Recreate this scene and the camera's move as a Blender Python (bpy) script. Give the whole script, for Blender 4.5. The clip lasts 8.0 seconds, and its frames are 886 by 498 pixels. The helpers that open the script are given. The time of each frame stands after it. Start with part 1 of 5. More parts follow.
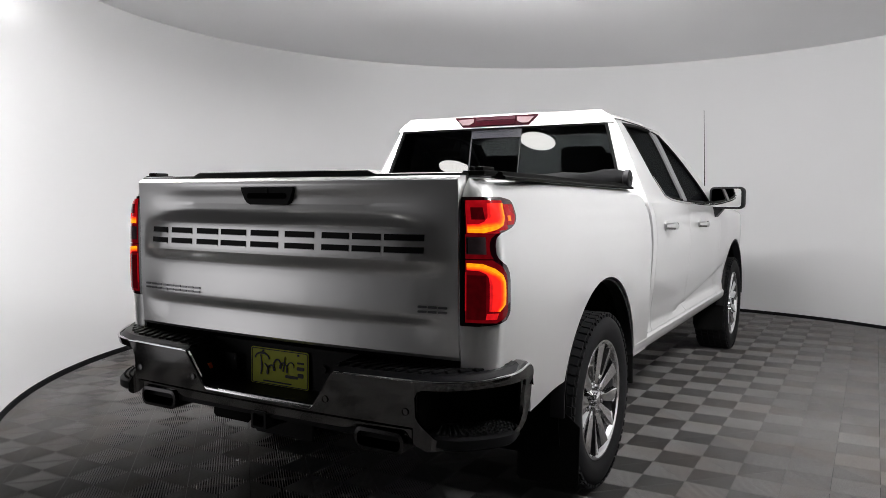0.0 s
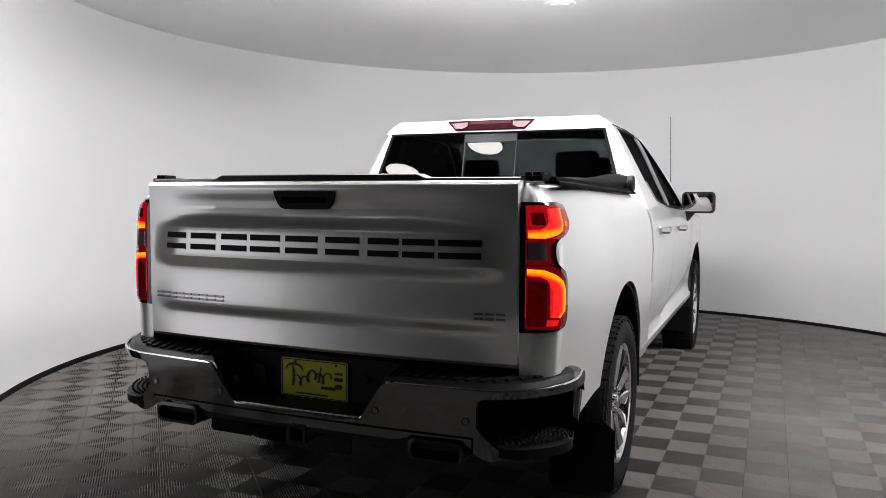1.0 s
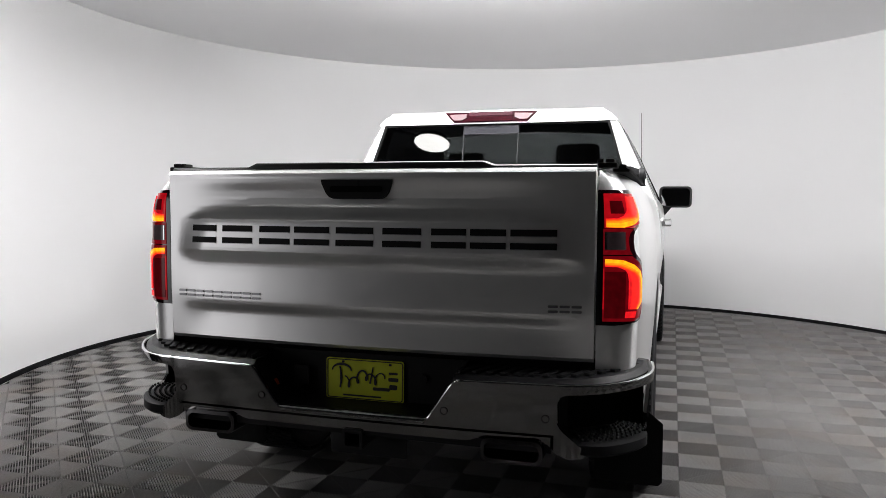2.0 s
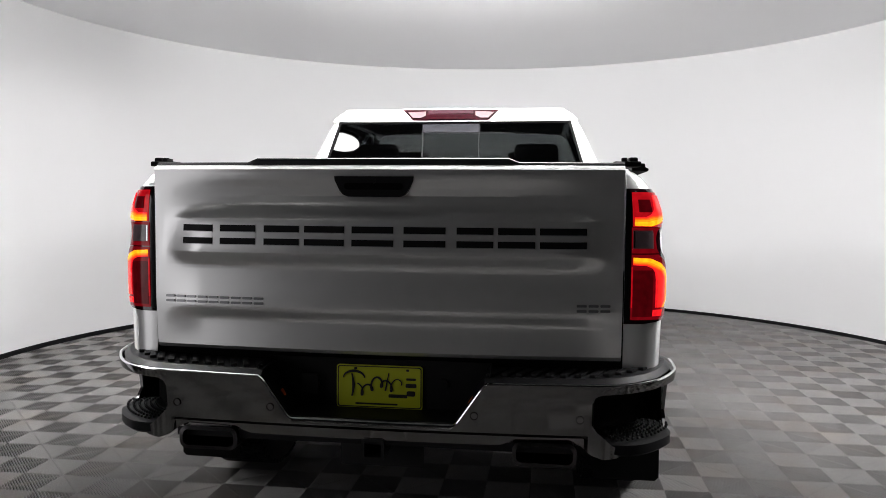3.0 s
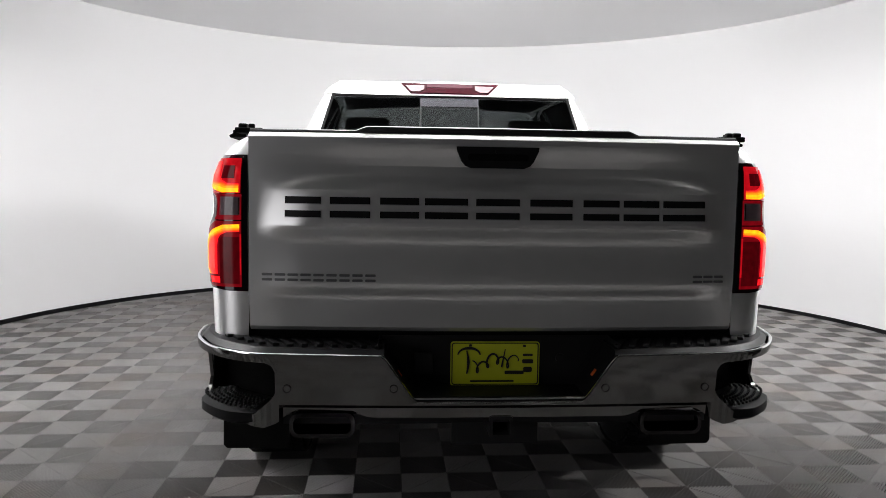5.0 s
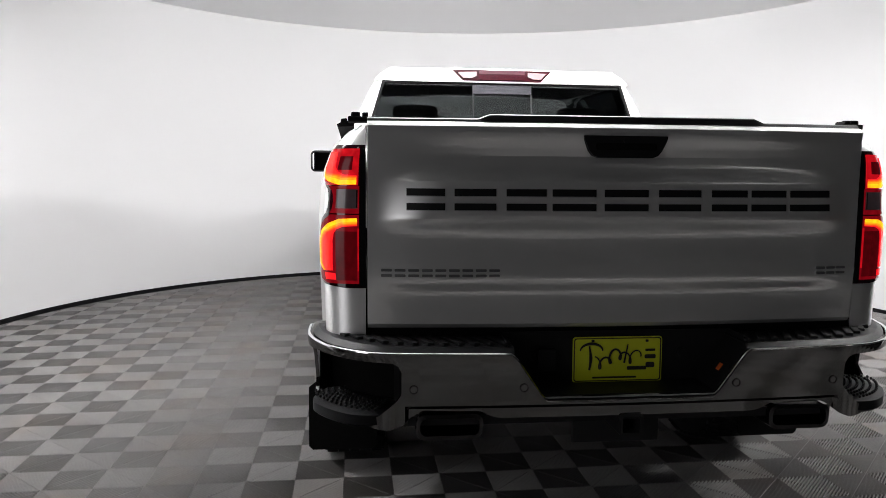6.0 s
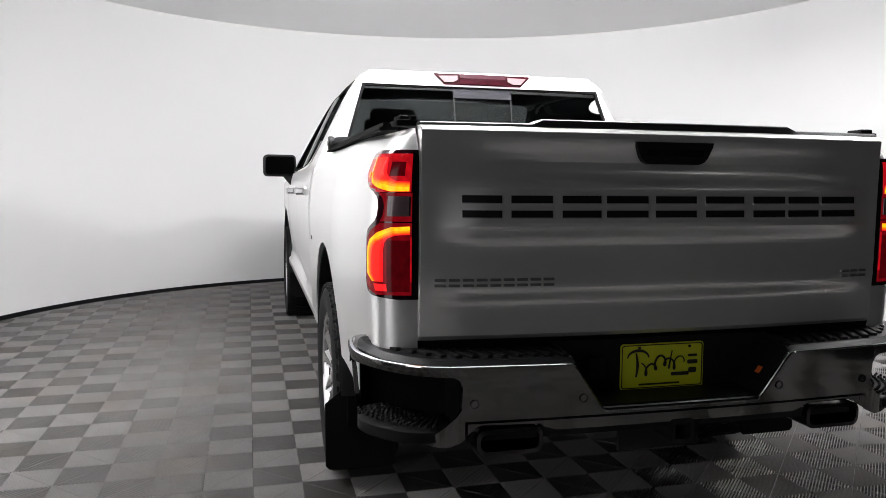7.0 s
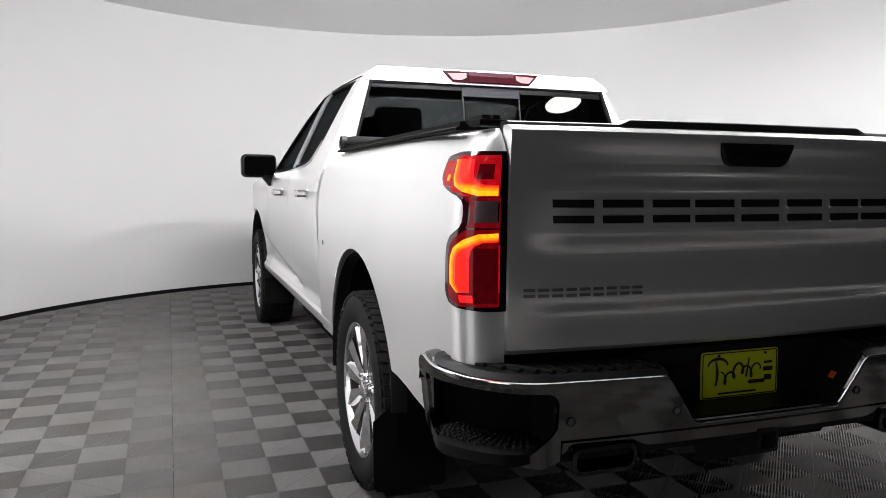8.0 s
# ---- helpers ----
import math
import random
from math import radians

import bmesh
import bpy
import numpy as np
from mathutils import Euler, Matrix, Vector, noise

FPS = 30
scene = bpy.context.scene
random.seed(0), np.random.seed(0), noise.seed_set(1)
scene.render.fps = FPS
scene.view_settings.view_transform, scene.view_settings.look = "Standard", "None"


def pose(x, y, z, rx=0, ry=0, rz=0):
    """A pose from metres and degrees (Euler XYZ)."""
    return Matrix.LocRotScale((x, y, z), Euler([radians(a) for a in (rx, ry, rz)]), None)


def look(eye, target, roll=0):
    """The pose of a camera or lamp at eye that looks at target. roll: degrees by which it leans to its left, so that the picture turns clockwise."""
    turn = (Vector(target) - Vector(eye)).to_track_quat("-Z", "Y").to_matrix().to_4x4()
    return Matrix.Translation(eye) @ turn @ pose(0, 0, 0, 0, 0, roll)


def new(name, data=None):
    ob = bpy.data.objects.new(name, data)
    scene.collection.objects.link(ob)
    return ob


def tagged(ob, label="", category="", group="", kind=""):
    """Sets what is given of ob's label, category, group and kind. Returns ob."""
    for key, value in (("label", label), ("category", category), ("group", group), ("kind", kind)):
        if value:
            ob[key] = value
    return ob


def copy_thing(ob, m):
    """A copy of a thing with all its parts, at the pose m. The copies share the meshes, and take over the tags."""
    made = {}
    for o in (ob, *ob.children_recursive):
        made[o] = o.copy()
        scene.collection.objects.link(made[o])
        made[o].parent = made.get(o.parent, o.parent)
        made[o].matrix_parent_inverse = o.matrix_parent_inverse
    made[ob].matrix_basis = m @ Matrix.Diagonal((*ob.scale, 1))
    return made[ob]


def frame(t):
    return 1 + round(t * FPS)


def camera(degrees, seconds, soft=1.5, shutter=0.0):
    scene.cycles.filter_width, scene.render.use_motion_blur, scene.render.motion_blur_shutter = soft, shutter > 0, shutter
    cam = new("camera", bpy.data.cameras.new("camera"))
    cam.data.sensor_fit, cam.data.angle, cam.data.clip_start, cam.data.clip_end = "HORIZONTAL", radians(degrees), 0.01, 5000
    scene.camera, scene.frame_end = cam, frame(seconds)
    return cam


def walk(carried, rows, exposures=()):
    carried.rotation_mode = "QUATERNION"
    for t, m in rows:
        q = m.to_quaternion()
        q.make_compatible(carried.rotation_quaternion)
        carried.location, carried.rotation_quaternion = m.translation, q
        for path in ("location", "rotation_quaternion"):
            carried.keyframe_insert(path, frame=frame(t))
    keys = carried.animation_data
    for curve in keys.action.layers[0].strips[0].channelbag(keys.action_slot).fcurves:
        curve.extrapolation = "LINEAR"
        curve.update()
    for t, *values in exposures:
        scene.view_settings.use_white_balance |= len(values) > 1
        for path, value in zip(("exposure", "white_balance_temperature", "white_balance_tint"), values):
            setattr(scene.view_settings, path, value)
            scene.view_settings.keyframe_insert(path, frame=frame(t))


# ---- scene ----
cam = camera(60.9, 8.0, soft=0.8)
PATH = [
    (0, (2.073, -2.254, 1.352), (1.081, -0.523, 1.212), 0.1),
    (0.5, (1.873, -2.289, 1.358), (0.908, -0.543, 1.218), 0.2),
    (1, (1.612, -2.425, 1.358), (0.817, -0.595, 1.226), 0.3),
    (1.5, (1.336, -2.507, 1.347), (0.686, -0.62, 1.218), 0.5),
    (1.7, (1.217, -2.502, 1.331), (0.598, -0.605, 1.201), 0.4),
    (2.8, (0.686, -2.475, 1.308), (0.319, -0.513, 1.177), 0.2),
    (3, (0.566, -2.508, 1.307), (0.297, -0.531, 1.178), 0.4),
    (3.5, (0.337, -2.544, 1.29), (0.177, -0.554, 1.161), 0.4),
    (4, (0.111, -2.509, 1.266), (0.033, -0.516, 1.115), 0.4),
    (5.3, (-0.517, -2.468, 1.268), (-0.329, -0.486, 1.079), 0.7),
    (5.5, (-0.62, -2.454, 1.275), (-0.416, -0.474, 1.074), 0.5),
    (6, (-0.863, -2.33, 1.271), (-0.63, -0.354, 1.065), 0.5),
    (6.5, (-1.071, -2.224, 1.266), (-0.772, -0.257, 1.063), 0.5),
    (7, (-1.319, -2.16, 1.272), (-0.822, -0.232, 1.08), 0.6),
    (7.5, (-1.531, -2.058, 1.267), (-0.941, -0.157, 1.075), 0.5),
    (8, (-1.715, -1.876, 1.28), (-1.034, -0.005, 1.087), 0.5),
]
walk(cam, [(t, look(eye, target, roll)) for t, eye, target, roll in PATH], [(0, 0.33), (1.5, 0.58), (3.0, 0.85), (3.5, 0.92), (4.0, 0.96), (5.5, 1.02), (6.5, 1.0), (8, 0.78)])

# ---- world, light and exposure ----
PANEL_POWER = 18.0          # strength of the added drum lamp, out of view below the ceiling
FILL_POWER = 90.0       # strength of the added fill softboxes at the entrance, west and east
FILL_POWER_EAST = 110.0
BAY_POWER = 3.4            # strength of the high bay lamps in the hall outside
world = bpy.data.worlds.new("world")
world.use_nodes = True
world.node_tree.nodes["Background"].inputs[0].default_value = (0.02, 0.021, 0.023, 1)
world.node_tree.nodes["Background"].inputs[1].default_value = 1.0
scene.world = world
scene.view_settings.exposure = 0.0
# added area light, out of view, in an assumed door opening west; brightens the tailgate
HALL_WEST = -8.0
FILL_Y0, FILL_Y1, FILL_TOP = -10.6, -4.8, 3.4
west_fill = bpy.data.lights.new("door_fill", "AREA")
west_fill.shape = "RECTANGLE"
west_fill.size, west_fill.size_y = FILL_TOP + 0.08, FILL_Y1 - FILL_Y0
west_fill.energy = 58.0
west_fill.color = (1.0, 0.98, 1.0)
new("door_fill", west_fill).matrix_basis = Matrix.Translation((HALL_WEST - 0.1, (FILL_Y0 + FILL_Y1) / 2, FILL_TOP / 2 - 0.04)) @ Matrix.Rotation(-math.pi / 2, 4, "Y")

# room plan: a round photo booth open towards the camera
CX, CY, RAD, TOP = 0.04, 3.33, 3.97, 2.99
CELL = 0.2035               # half diagonal of a floor tile
GX, GY = -0.0978, -0.0374    # a corner shared by four floor tiles
SLOPE, SINK = 0.006, -0.018 # the floor falls a little to one side
ground = lambda x: SINK + SLOPE * x


# ---- materials ----
def nodes_of(name):
    m = bpy.data.materials.new(name)
    m.use_nodes = True
    return m, m.node_tree.nodes, m.node_tree.links, m.node_tree.nodes["Principled BSDF"]


def material(name, color, rough=0.5, metal=0.0, coat=0.0, grain=0.0, grain_size=200.0, vary=0.0, vary_size=3.0, bump=0.0, spec=0.5, rough_vary=0.0):
    """A painted, moulded or cast surface with fine grain, larger stains and relief."""
    m, n, l, b = nodes_of(name)
    b.inputs["Base Color"].default_value = (*color, 1)
    b.inputs["Roughness"].default_value = rough
    b.inputs["Metallic"].default_value = metal
    b.inputs["Coat Weight"].default_value = coat
    b.inputs["Coat Roughness"].default_value = 0.06
    b.inputs["Specular IOR Level"].default_value = spec
    geo = n.new("ShaderNodeTexCoord")
    fine = n.new("ShaderNodeTexNoise")
    fine.inputs["Scale"].default_value = grain_size
    fine.inputs["Detail"].default_value = 3
    wide = n.new("ShaderNodeTexNoise")
    wide.inputs["Scale"].default_value = vary_size
    wide.inputs["Detail"].default_value = 5
    l.new(geo.outputs["Object"], fine.inputs["Vector"])
    l.new(geo.outputs["Object"], wide.inputs["Vector"])
    if grain or vary:
        add = n.new("ShaderNodeMath")
        add.operation = "MULTIPLY_ADD"
        l.new(fine.outputs["Fac"], add.inputs[0])
        add.inputs[1].default_value = grain * 2
        add.inputs[2].default_value = 1 - grain - vary
        more = n.new("ShaderNodeMath")
        more.operation = "MULTIPLY_ADD"
        l.new(wide.outputs["Fac"], more.inputs[0])
        more.inputs[1].default_value = vary * 2
        l.new(add.outputs[0], more.inputs[2])
        mul = n.new("ShaderNodeVectorMath")
        mul.operation = "SCALE"
        mul.inputs[0].default_value = color
        l.new(more.outputs[0], mul.inputs["Scale"])
        l.new(mul.outputs[0], b.inputs["Base Color"])
    if rough_vary:
        rv = n.new("ShaderNodeMath")
        rv.operation = "MULTIPLY_ADD"
        l.new(wide.outputs["Fac"], rv.inputs[0])
        rv.inputs[1].default_value = rough_vary * 2
        rv.inputs[2].default_value = rough - rough_vary
        l.new(rv.outputs[0], b.inputs["Roughness"])
    if bump:
        bp = n.new("ShaderNodeBump")
        bp.inputs["Strength"].default_value = 1.0
        bp.inputs["Distance"].default_value = bump
        l.new(fine.outputs["Fac"], bp.inputs["Height"])
        l.new(bp.outputs[0], b.inputs["Normal"])
    return m


def glowing(name, color, strength, base=None, rough=0.2, facets=0.0):
    m, n, l, b = nodes_of(name)
    b.inputs["Base Color"].default_value = (*(base or color), 1)
    b.inputs["Roughness"].default_value = rough
    b.inputs["Specular IOR Level"].default_value = 0.25
    b.inputs["Emission Color"].default_value = (*color, 1)
    b.inputs["Emission Strength"].default_value = strength
    if facets:
        at, cell, rng = n.new("ShaderNodeTexCoord"), n.new("ShaderNodeTexNoise"), n.new("ShaderNodeMapRange")
        cell.inputs["Scale"].default_value = facets
        cell.inputs["Detail"].default_value = 2
        l.new(at.outputs["Object"], cell.inputs["Vector"])
        l.new(cell.outputs["Fac"], rng.inputs["Value"])
        rng.inputs["From Min"].default_value, rng.inputs["From Max"].default_value = 0.3, 0.7
        rng.inputs["To Min"].default_value, rng.inputs["To Max"].default_value = strength * 0.72, strength * 1.25
        l.new(rng.outputs[0], b.inputs["Emission Strength"])
    return m


def window_glass(name, tint, gloss):
    """Thin tinted pane: mostly clear, with a share of mirror gloss."""
    m, n, l, b = nodes_of(name)
    n.remove(b)
    clear, shine, mix = n.new("ShaderNodeBsdfTransparent"), n.new("ShaderNodeBsdfGlossy"), n.new("ShaderNodeMixShader")
    clear.inputs[0].default_value = (*tint, 1)
    shine.inputs["Roughness"].default_value = 0.01
    shine.inputs["Color"].default_value = (1, 1, 1, 1)
    mix.inputs[0].default_value = gloss
    l.new(clear.outputs[0], mix.inputs[1])
    l.new(shine.outputs[0], mix.inputs[2])
    l.new(mix.outputs[0], n["Material Output"].inputs[0])
    return m


def floor_material():
    m, n, l, b = nodes_of("floor_plastic")
    info, geo, fine = n.new("ShaderNodeObjectInfo"), n.new("ShaderNodeNewGeometry"), n.new("ShaderNodeTexNoise")
    l.new(geo.outputs["Position"], fine.inputs["Vector"])
    fine.inputs["Scale"].default_value = 1.7
    fine.inputs["Detail"].default_value = 6
    speck = n.new("ShaderNodeTexNoise")
    l.new(geo.outputs["Position"], speck.inputs["Vector"])
    speck.inputs["Scale"].default_value = 90
    ramp = n.new("ShaderNodeMapRange")
    l.new(fine.outputs["Fac"], ramp.inputs["Value"])
    ramp.inputs["To Min"].default_value, ramp.inputs["To Max"].default_value = 0.68, 1.32
    ramp2 = n.new("ShaderNodeMapRange")
    l.new(info.outputs["Random"], ramp2.inputs["Value"])
    ramp2.inputs["To Min"].default_value, ramp2.inputs["To Max"].default_value = 0.94, 1.06
    mul = n.new("ShaderNodeMath")
    mul.operation = "MULTIPLY"
    l.new(ramp.outputs[0], mul.inputs[0])
    l.new(ramp2.outputs[0], mul.inputs[1])
    ramp3 = n.new("ShaderNodeMapRange")
    l.new(speck.outputs["Fac"], ramp3.inputs["Value"])
    ramp3.inputs["To Min"].default_value, ramp3.inputs["To Max"].default_value = 0.85, 1.15
    mul2 = n.new("ShaderNodeMath")
    mul2.operation = "MULTIPLY"
    l.new(mul.outputs[0], mul2.inputs[0])
    l.new(ramp3.outputs[0], mul2.inputs[1])
    col = n.new("ShaderNodeVectorMath")
    col.operation = "SCALE"
    col.inputs[0].default_value = FLOOR_GREY
    l.new(mul2.outputs[0], col.inputs["Scale"])
    dust, where, stain = n.new("ShaderNodeTexNoise"), n.new("ShaderNodeMapRange"), n.new("ShaderNodeMix")
    l.new(geo.outputs["Position"], dust.inputs["Vector"])
    dust.inputs["Scale"].default_value = 2.6
    dust.inputs["Detail"].default_value = 7
    l.new(dust.outputs["Fac"], where.inputs["Value"])
    where.inputs["From Min"].default_value, where.inputs["From Max"].default_value = 0.48, 0.72
    where.inputs["To Min"].default_value, where.inputs["To Max"].default_value = 0.0, 0.38
    stain.data_type = "RGBA"
    l.new(where.outputs[0], stain.inputs["Factor"])
    l.new(col.outputs[0], stain.inputs["A"])
    stain.inputs["B"].default_value = (0.17, 0.135, 0.11, 1)
    l.new(stain.outputs["Result"], b.inputs["Base Color"])
    b.inputs["Roughness"].default_value = 0.45
    b.inputs["Specular IOR Level"].default_value = 0.15
    return m


FLOOR_GREY = (0.172, 0.167, 0.165)
WHITE = material("pearl_white_paint", (0.94, 0.94, 0.94), 0.33, metal=0.70, coat=0.6, vary=0.01, spec=0.4)
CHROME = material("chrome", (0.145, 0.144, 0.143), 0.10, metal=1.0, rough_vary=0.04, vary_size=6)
TIP = material("dark_chrome", (0.075, 0.073, 0.075), 0.25, metal=1.0, vary=0.1, rough_vary=0.06)
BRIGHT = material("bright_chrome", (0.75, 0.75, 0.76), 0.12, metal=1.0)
PAD = material("satin_black_plastic", (0.011, 0.011, 0.013), 0.45, spec=0.22, grain=0.1, grain_size=300, bump=0.0005, rough_vary=0.08)
STEP = material("moulded_black_step", (0.007, 0.007, 0.008), 0.6, spec=0.15, grain=0.1, grain_size=250, bump=0.0006)
BADGE = material("badge_chrome", (0.30, 0.30, 0.31), 0.3, metal=0.75)
BLACK = material("black_plastic", (0.010, 0.010, 0.011), 0.5, spec=0.18, grain=0.1, grain_size=300, bump=0.0006, rough_vary=0.08)
MATT = material("matt_black", (0.007, 0.007, 0.007), 0.95, spec=0.06, grain=0.15, vary=0.2, bump=0.0005)
GLOSSBLACK = material("gloss_black", (0.008, 0.008, 0.009), 0.12, coat=0.5, vary=0.1)
LETTER = material("letter_black", (0.010, 0.010, 0.011), 0.5, spec=0.2, vary=0.1)
LETTER_GLINT = material("letter_glint", (0.62, 0.62, 0.63), 0.3, metal=0.6)
RUBBER = material("tyre_rubber", (0.011, 0.011, 0.012), 0.75, spec=0.15, grain=0.15, grain_size=150, vary=0.25, vary_size=8, bump=0.0006)
ALLOY = material("polished_alloy", (0.85, 0.85, 0.86), 0.10, metal=1.0, rough_vary=0.05, vary_size=9)
ALLOY_DARK = material("dark_alloy", (0.035, 0.035, 0.037), 0.5, metal=0.5, vary=0.2)
STEEL = material("underbody_steel", (0.05, 0.047, 0.045), 0.6, metal=0.6, vary=0.4, vary_size=6, grain=0.2)
HITCH = material("black_coated_steel", (0.016, 0.016, 0.017), 0.55, spec=0.25, vary=0.2, grain=0.1)
VINYL = material("cover_vinyl", (0.0065, 0.0065, 0.007), 0.85, spec=0.06, grain=0.15, grain_size=260, vary=0.2, vary_size=9, bump=0.001)
GLASS = window_glass("privacy_glass", (0.37, 0.378, 0.382), 0.16)
SIDE_GLASS = window_glass("side_privacy_glass", (0.16, 0.165, 0.17), 0.012)
WINDSHIELD = window_glass("clear_glass", (0.85, 0.88, 0.87), 0.04)
TRIM_GREY = material("slider_frame", (0.022, 0.022, 0.026), 0.14, spec=0.9, vary=0.1)
LINING = material("headliner_cloth", (0.55, 0.545, 0.53), 0.9, grain=0.1, grain_size=400, vary=0.05)
PILLAR_CLOTH = material("shaded_lining", (0.045, 0.045, 0.047), 0.9, grain=0.1, grain_size=400, vary=0.1)
POST_SHEEN = material("post_sheen", (0.16, 0.16, 0.165), 0.3, vary=0.05)
SEAT = material("seat_leather", (0.03, 0.03, 0.031), 0.5, grain=0.1, grain_size=120, vary=0.15, bump=0.001)
RED_LENS = glowing("red_lens", (0.36, 0.003, 0.007), 0.65, base=(0.10, 0.003, 0.004), rough=0.12, facets=45)
RED_DIM = glowing("red_lens_dim", (0.10, 0.001, 0.003), 0.8, base=(0.05, 0.003, 0.004), rough=0.12, facets=45)
GLOW = [glowing("lamp_glow_" + word, colour, 1.0, base=(0.4, 0.02, 0.01), rough=0.12, facets=55) for word, colour in (
    ("amber", (1.1, 0.34, 0.006)), ("orange", (1.05, 0.20, 0.005)), ("warm", (1.0, 0.105, 0.005)), ("scarlet", (0.92, 0.045, 0.006)), ("red", (0.80, 0.012, 0.011)), ("deep", (0.52, 0.005, 0.010)))]
RED_FAINT = glowing("red_lens_faint", (0.032, 0.0004, 0.0012), 0.9, base=(0.03, 0.002, 0.003), rough=0.12, facets=45)
RIM_LENS = material("dark_red_lens_rim", (0.022, 0.003, 0.006), 0.08, coat=1.0)
CLEAR_LENS = material("smoked_clear_lens", (0.20, 0.14, 0.155), 0.15, coat=0.6, vary=0.3, vary_size=40)
BRAKE_RED = material("brake_lens_red", (0.016, 0.001, 0.003), 0.15, spec=0.2, coat=0.1, vary=0.1)
BRAKE_CLEAR = material("cargo_lens", (0.030, 0.010, 0.014), 0.2, spec=0.2, coat=0.1, vary=0.1)
CARGO = material("clear_lamp_lens", (0.12, 0.085, 0.09), 0.25, spec=0.3, coat=0.1, vary=0.15, vary_size=60)
AMBER = material("amber_reflector", (0.85, 0.16, 0.03), 0.3, vary=0.1)
PLATE = material("plate_yellow", (0.62, 0.66, 0.02), 0.4, vary=0.06, vary_size=10)
PLATE_INK = material("plate_ink", (0.015, 0.015, 0.012), 0.5, vary=0.1)
MIRROR = material("mirror_glass", (0.9, 0.9, 0.9), 0.01, metal=1.0)
WALL = material("booth_wall_paint", (0.76, 0.76, 0.765), 0.75, grain=0.006, vary=0.012, vary_size=0.7, bump=0.0002)
CEILING = material("booth_ceiling_paint", (0.86, 0.86, 0.87), 0.8, grain=0.01, vary=0.02, vary_size=0.6)
BASE = material("black_cove_base", (0.007, 0.007, 0.008), 0.7, spec=0.1, vary=0.2, grain=0.1)
HALL = material("hall_wall", (0.022, 0.022, 0.024), 0.8, vary=0.2, vary_size=0.4, grain=0.05)
# unseen floor, glossed so that it mirrors the added light onto the tailgate
CONCRETE = material("hall_concrete_reflector", (0.036, 0.035, 0.034), 0.16, coat=0.6, vary=0.25, vary_size=0.8, grain=0.1, grain_size=60)
UNDER = material("floor_underlay", (0.012, 0.012, 0.012), 0.9, vary=0.2)
FLOOR = floor_material()
PANEL = glowing("fill_diffuser", (1.0, 0.985, 0.985), PANEL_POWER)
FILL_CLOTH = glowing("fill_cloth", (1.0, 0.99, 0.985), FILL_POWER)
FILL_CLOTH_EAST = glowing("fill_cloth_east", (1.0, 0.99, 0.985), FILL_POWER_EAST)
BAY = glowing("bay_diffuser", (1.0, 0.98, 0.95), BAY_POWER)
FITTING = material("white_fitting", (0.6, 0.6, 0.6), 0.5, vary=0.04)


# ---- mesh helpers ----
def sharpen(bm, degrees=32):
    for f in bm.faces:
        f.smooth = True
    lim = radians(degrees)
    for e in bm.edges:
        e.smooth = len(e.link_faces) == 2 and e.calc_face_angle(0) < lim


def mesh_of(bm, name, mat, degrees=32, fix=True):
    if fix:
        bmesh.ops.recalc_face_normals(bm, faces=bm.faces[:])
    sharpen(bm, degrees)
    me = bpy.data.meshes.new(name)
    bm.to_mesh(me)
    bm.free()
    me.materials.append(mat)
    return me


def part(name, bm, mat, parent, label="", degrees=32, fix=True):
    ob = new(name, mesh_of(bm, name, mat, degrees, fix))
    ob.parent = parent
    if label:
        tagged(ob, label)
    return ob


def solid(name, bm, mat, label, category, degrees=32, kind="", group=""):
    return tagged(new(name, mesh_of(bm, name, mat, degrees)), label, category, group, kind)


def thing(name, label, category, at=(0, 0, 0), group=""):
    ob = tagged(new(name), label, category, group)
    ob.location = at
    ob.empty_display_size = 0.1
    return ob


def smooth01(v):
    v = min(1.0, max(0.0, v))
    return v * v * (3 - 2 * v)


def lerp(table, v):
    """Smooth-cornered piecewise linear table of (key, value)."""
    if v <= table[0][0]:
        return table[0][1]
    for (a, p), (b, q) in zip(table, table[1:]):
        if v <= b:
            return p + (q - p) * (v - a) / (b - a)
    return table[-1][1]


def steps(a, b, n):
    return [a + (b - a) * i / n for i in range(n + 1)]


def sheet(bm, rows):
    """Quads over rows of points; rows share their length."""
    vs = [[bm.verts.new(p) for p in r] for r in rows]
    for r, q in zip(vs, vs[1:]):
        for i in range(len(r) - 1):
            bm.faces.new((r[i], r[i + 1], q[i + 1], q[i]))
    return vs


def thick(bm, depth):
    """Gives an open sheet its thickness, on the far side of its normals."""
    bmesh.ops.recalc_face_normals(bm, faces=bm.faces[:])
    bm.normal_update()
    rim = [e for e in bm.edges if len(e.link_faces) == 1]
    faces = bm.faces[:]
    twin = {v: bm.verts.new(v.co - v.normal * depth) for v in bm.verts[:]}
    for f in faces:
        bm.faces.new([twin[v] for v in reversed(f.verts)])
    for e in rim:
        a, b = e.verts
        bm.faces.new((a, b, twin[b], twin[a]))


def loft(bm, loops, cap=True):
    """Closed loops of equal length joined into a skin, with end caps."""
    vs = [[bm.verts.new(p) for p in lp] for lp in loops]
    n = len(loops[0])
    for r, q in zip(vs, vs[1:]):
        for i in range(n):
            bm.faces.new((r[i], r[(i + 1) % n], q[(i + 1) % n], q[i]))
    if cap:
        bm.faces.new(vs[0])
        bm.faces.new(vs[-1])
    return vs


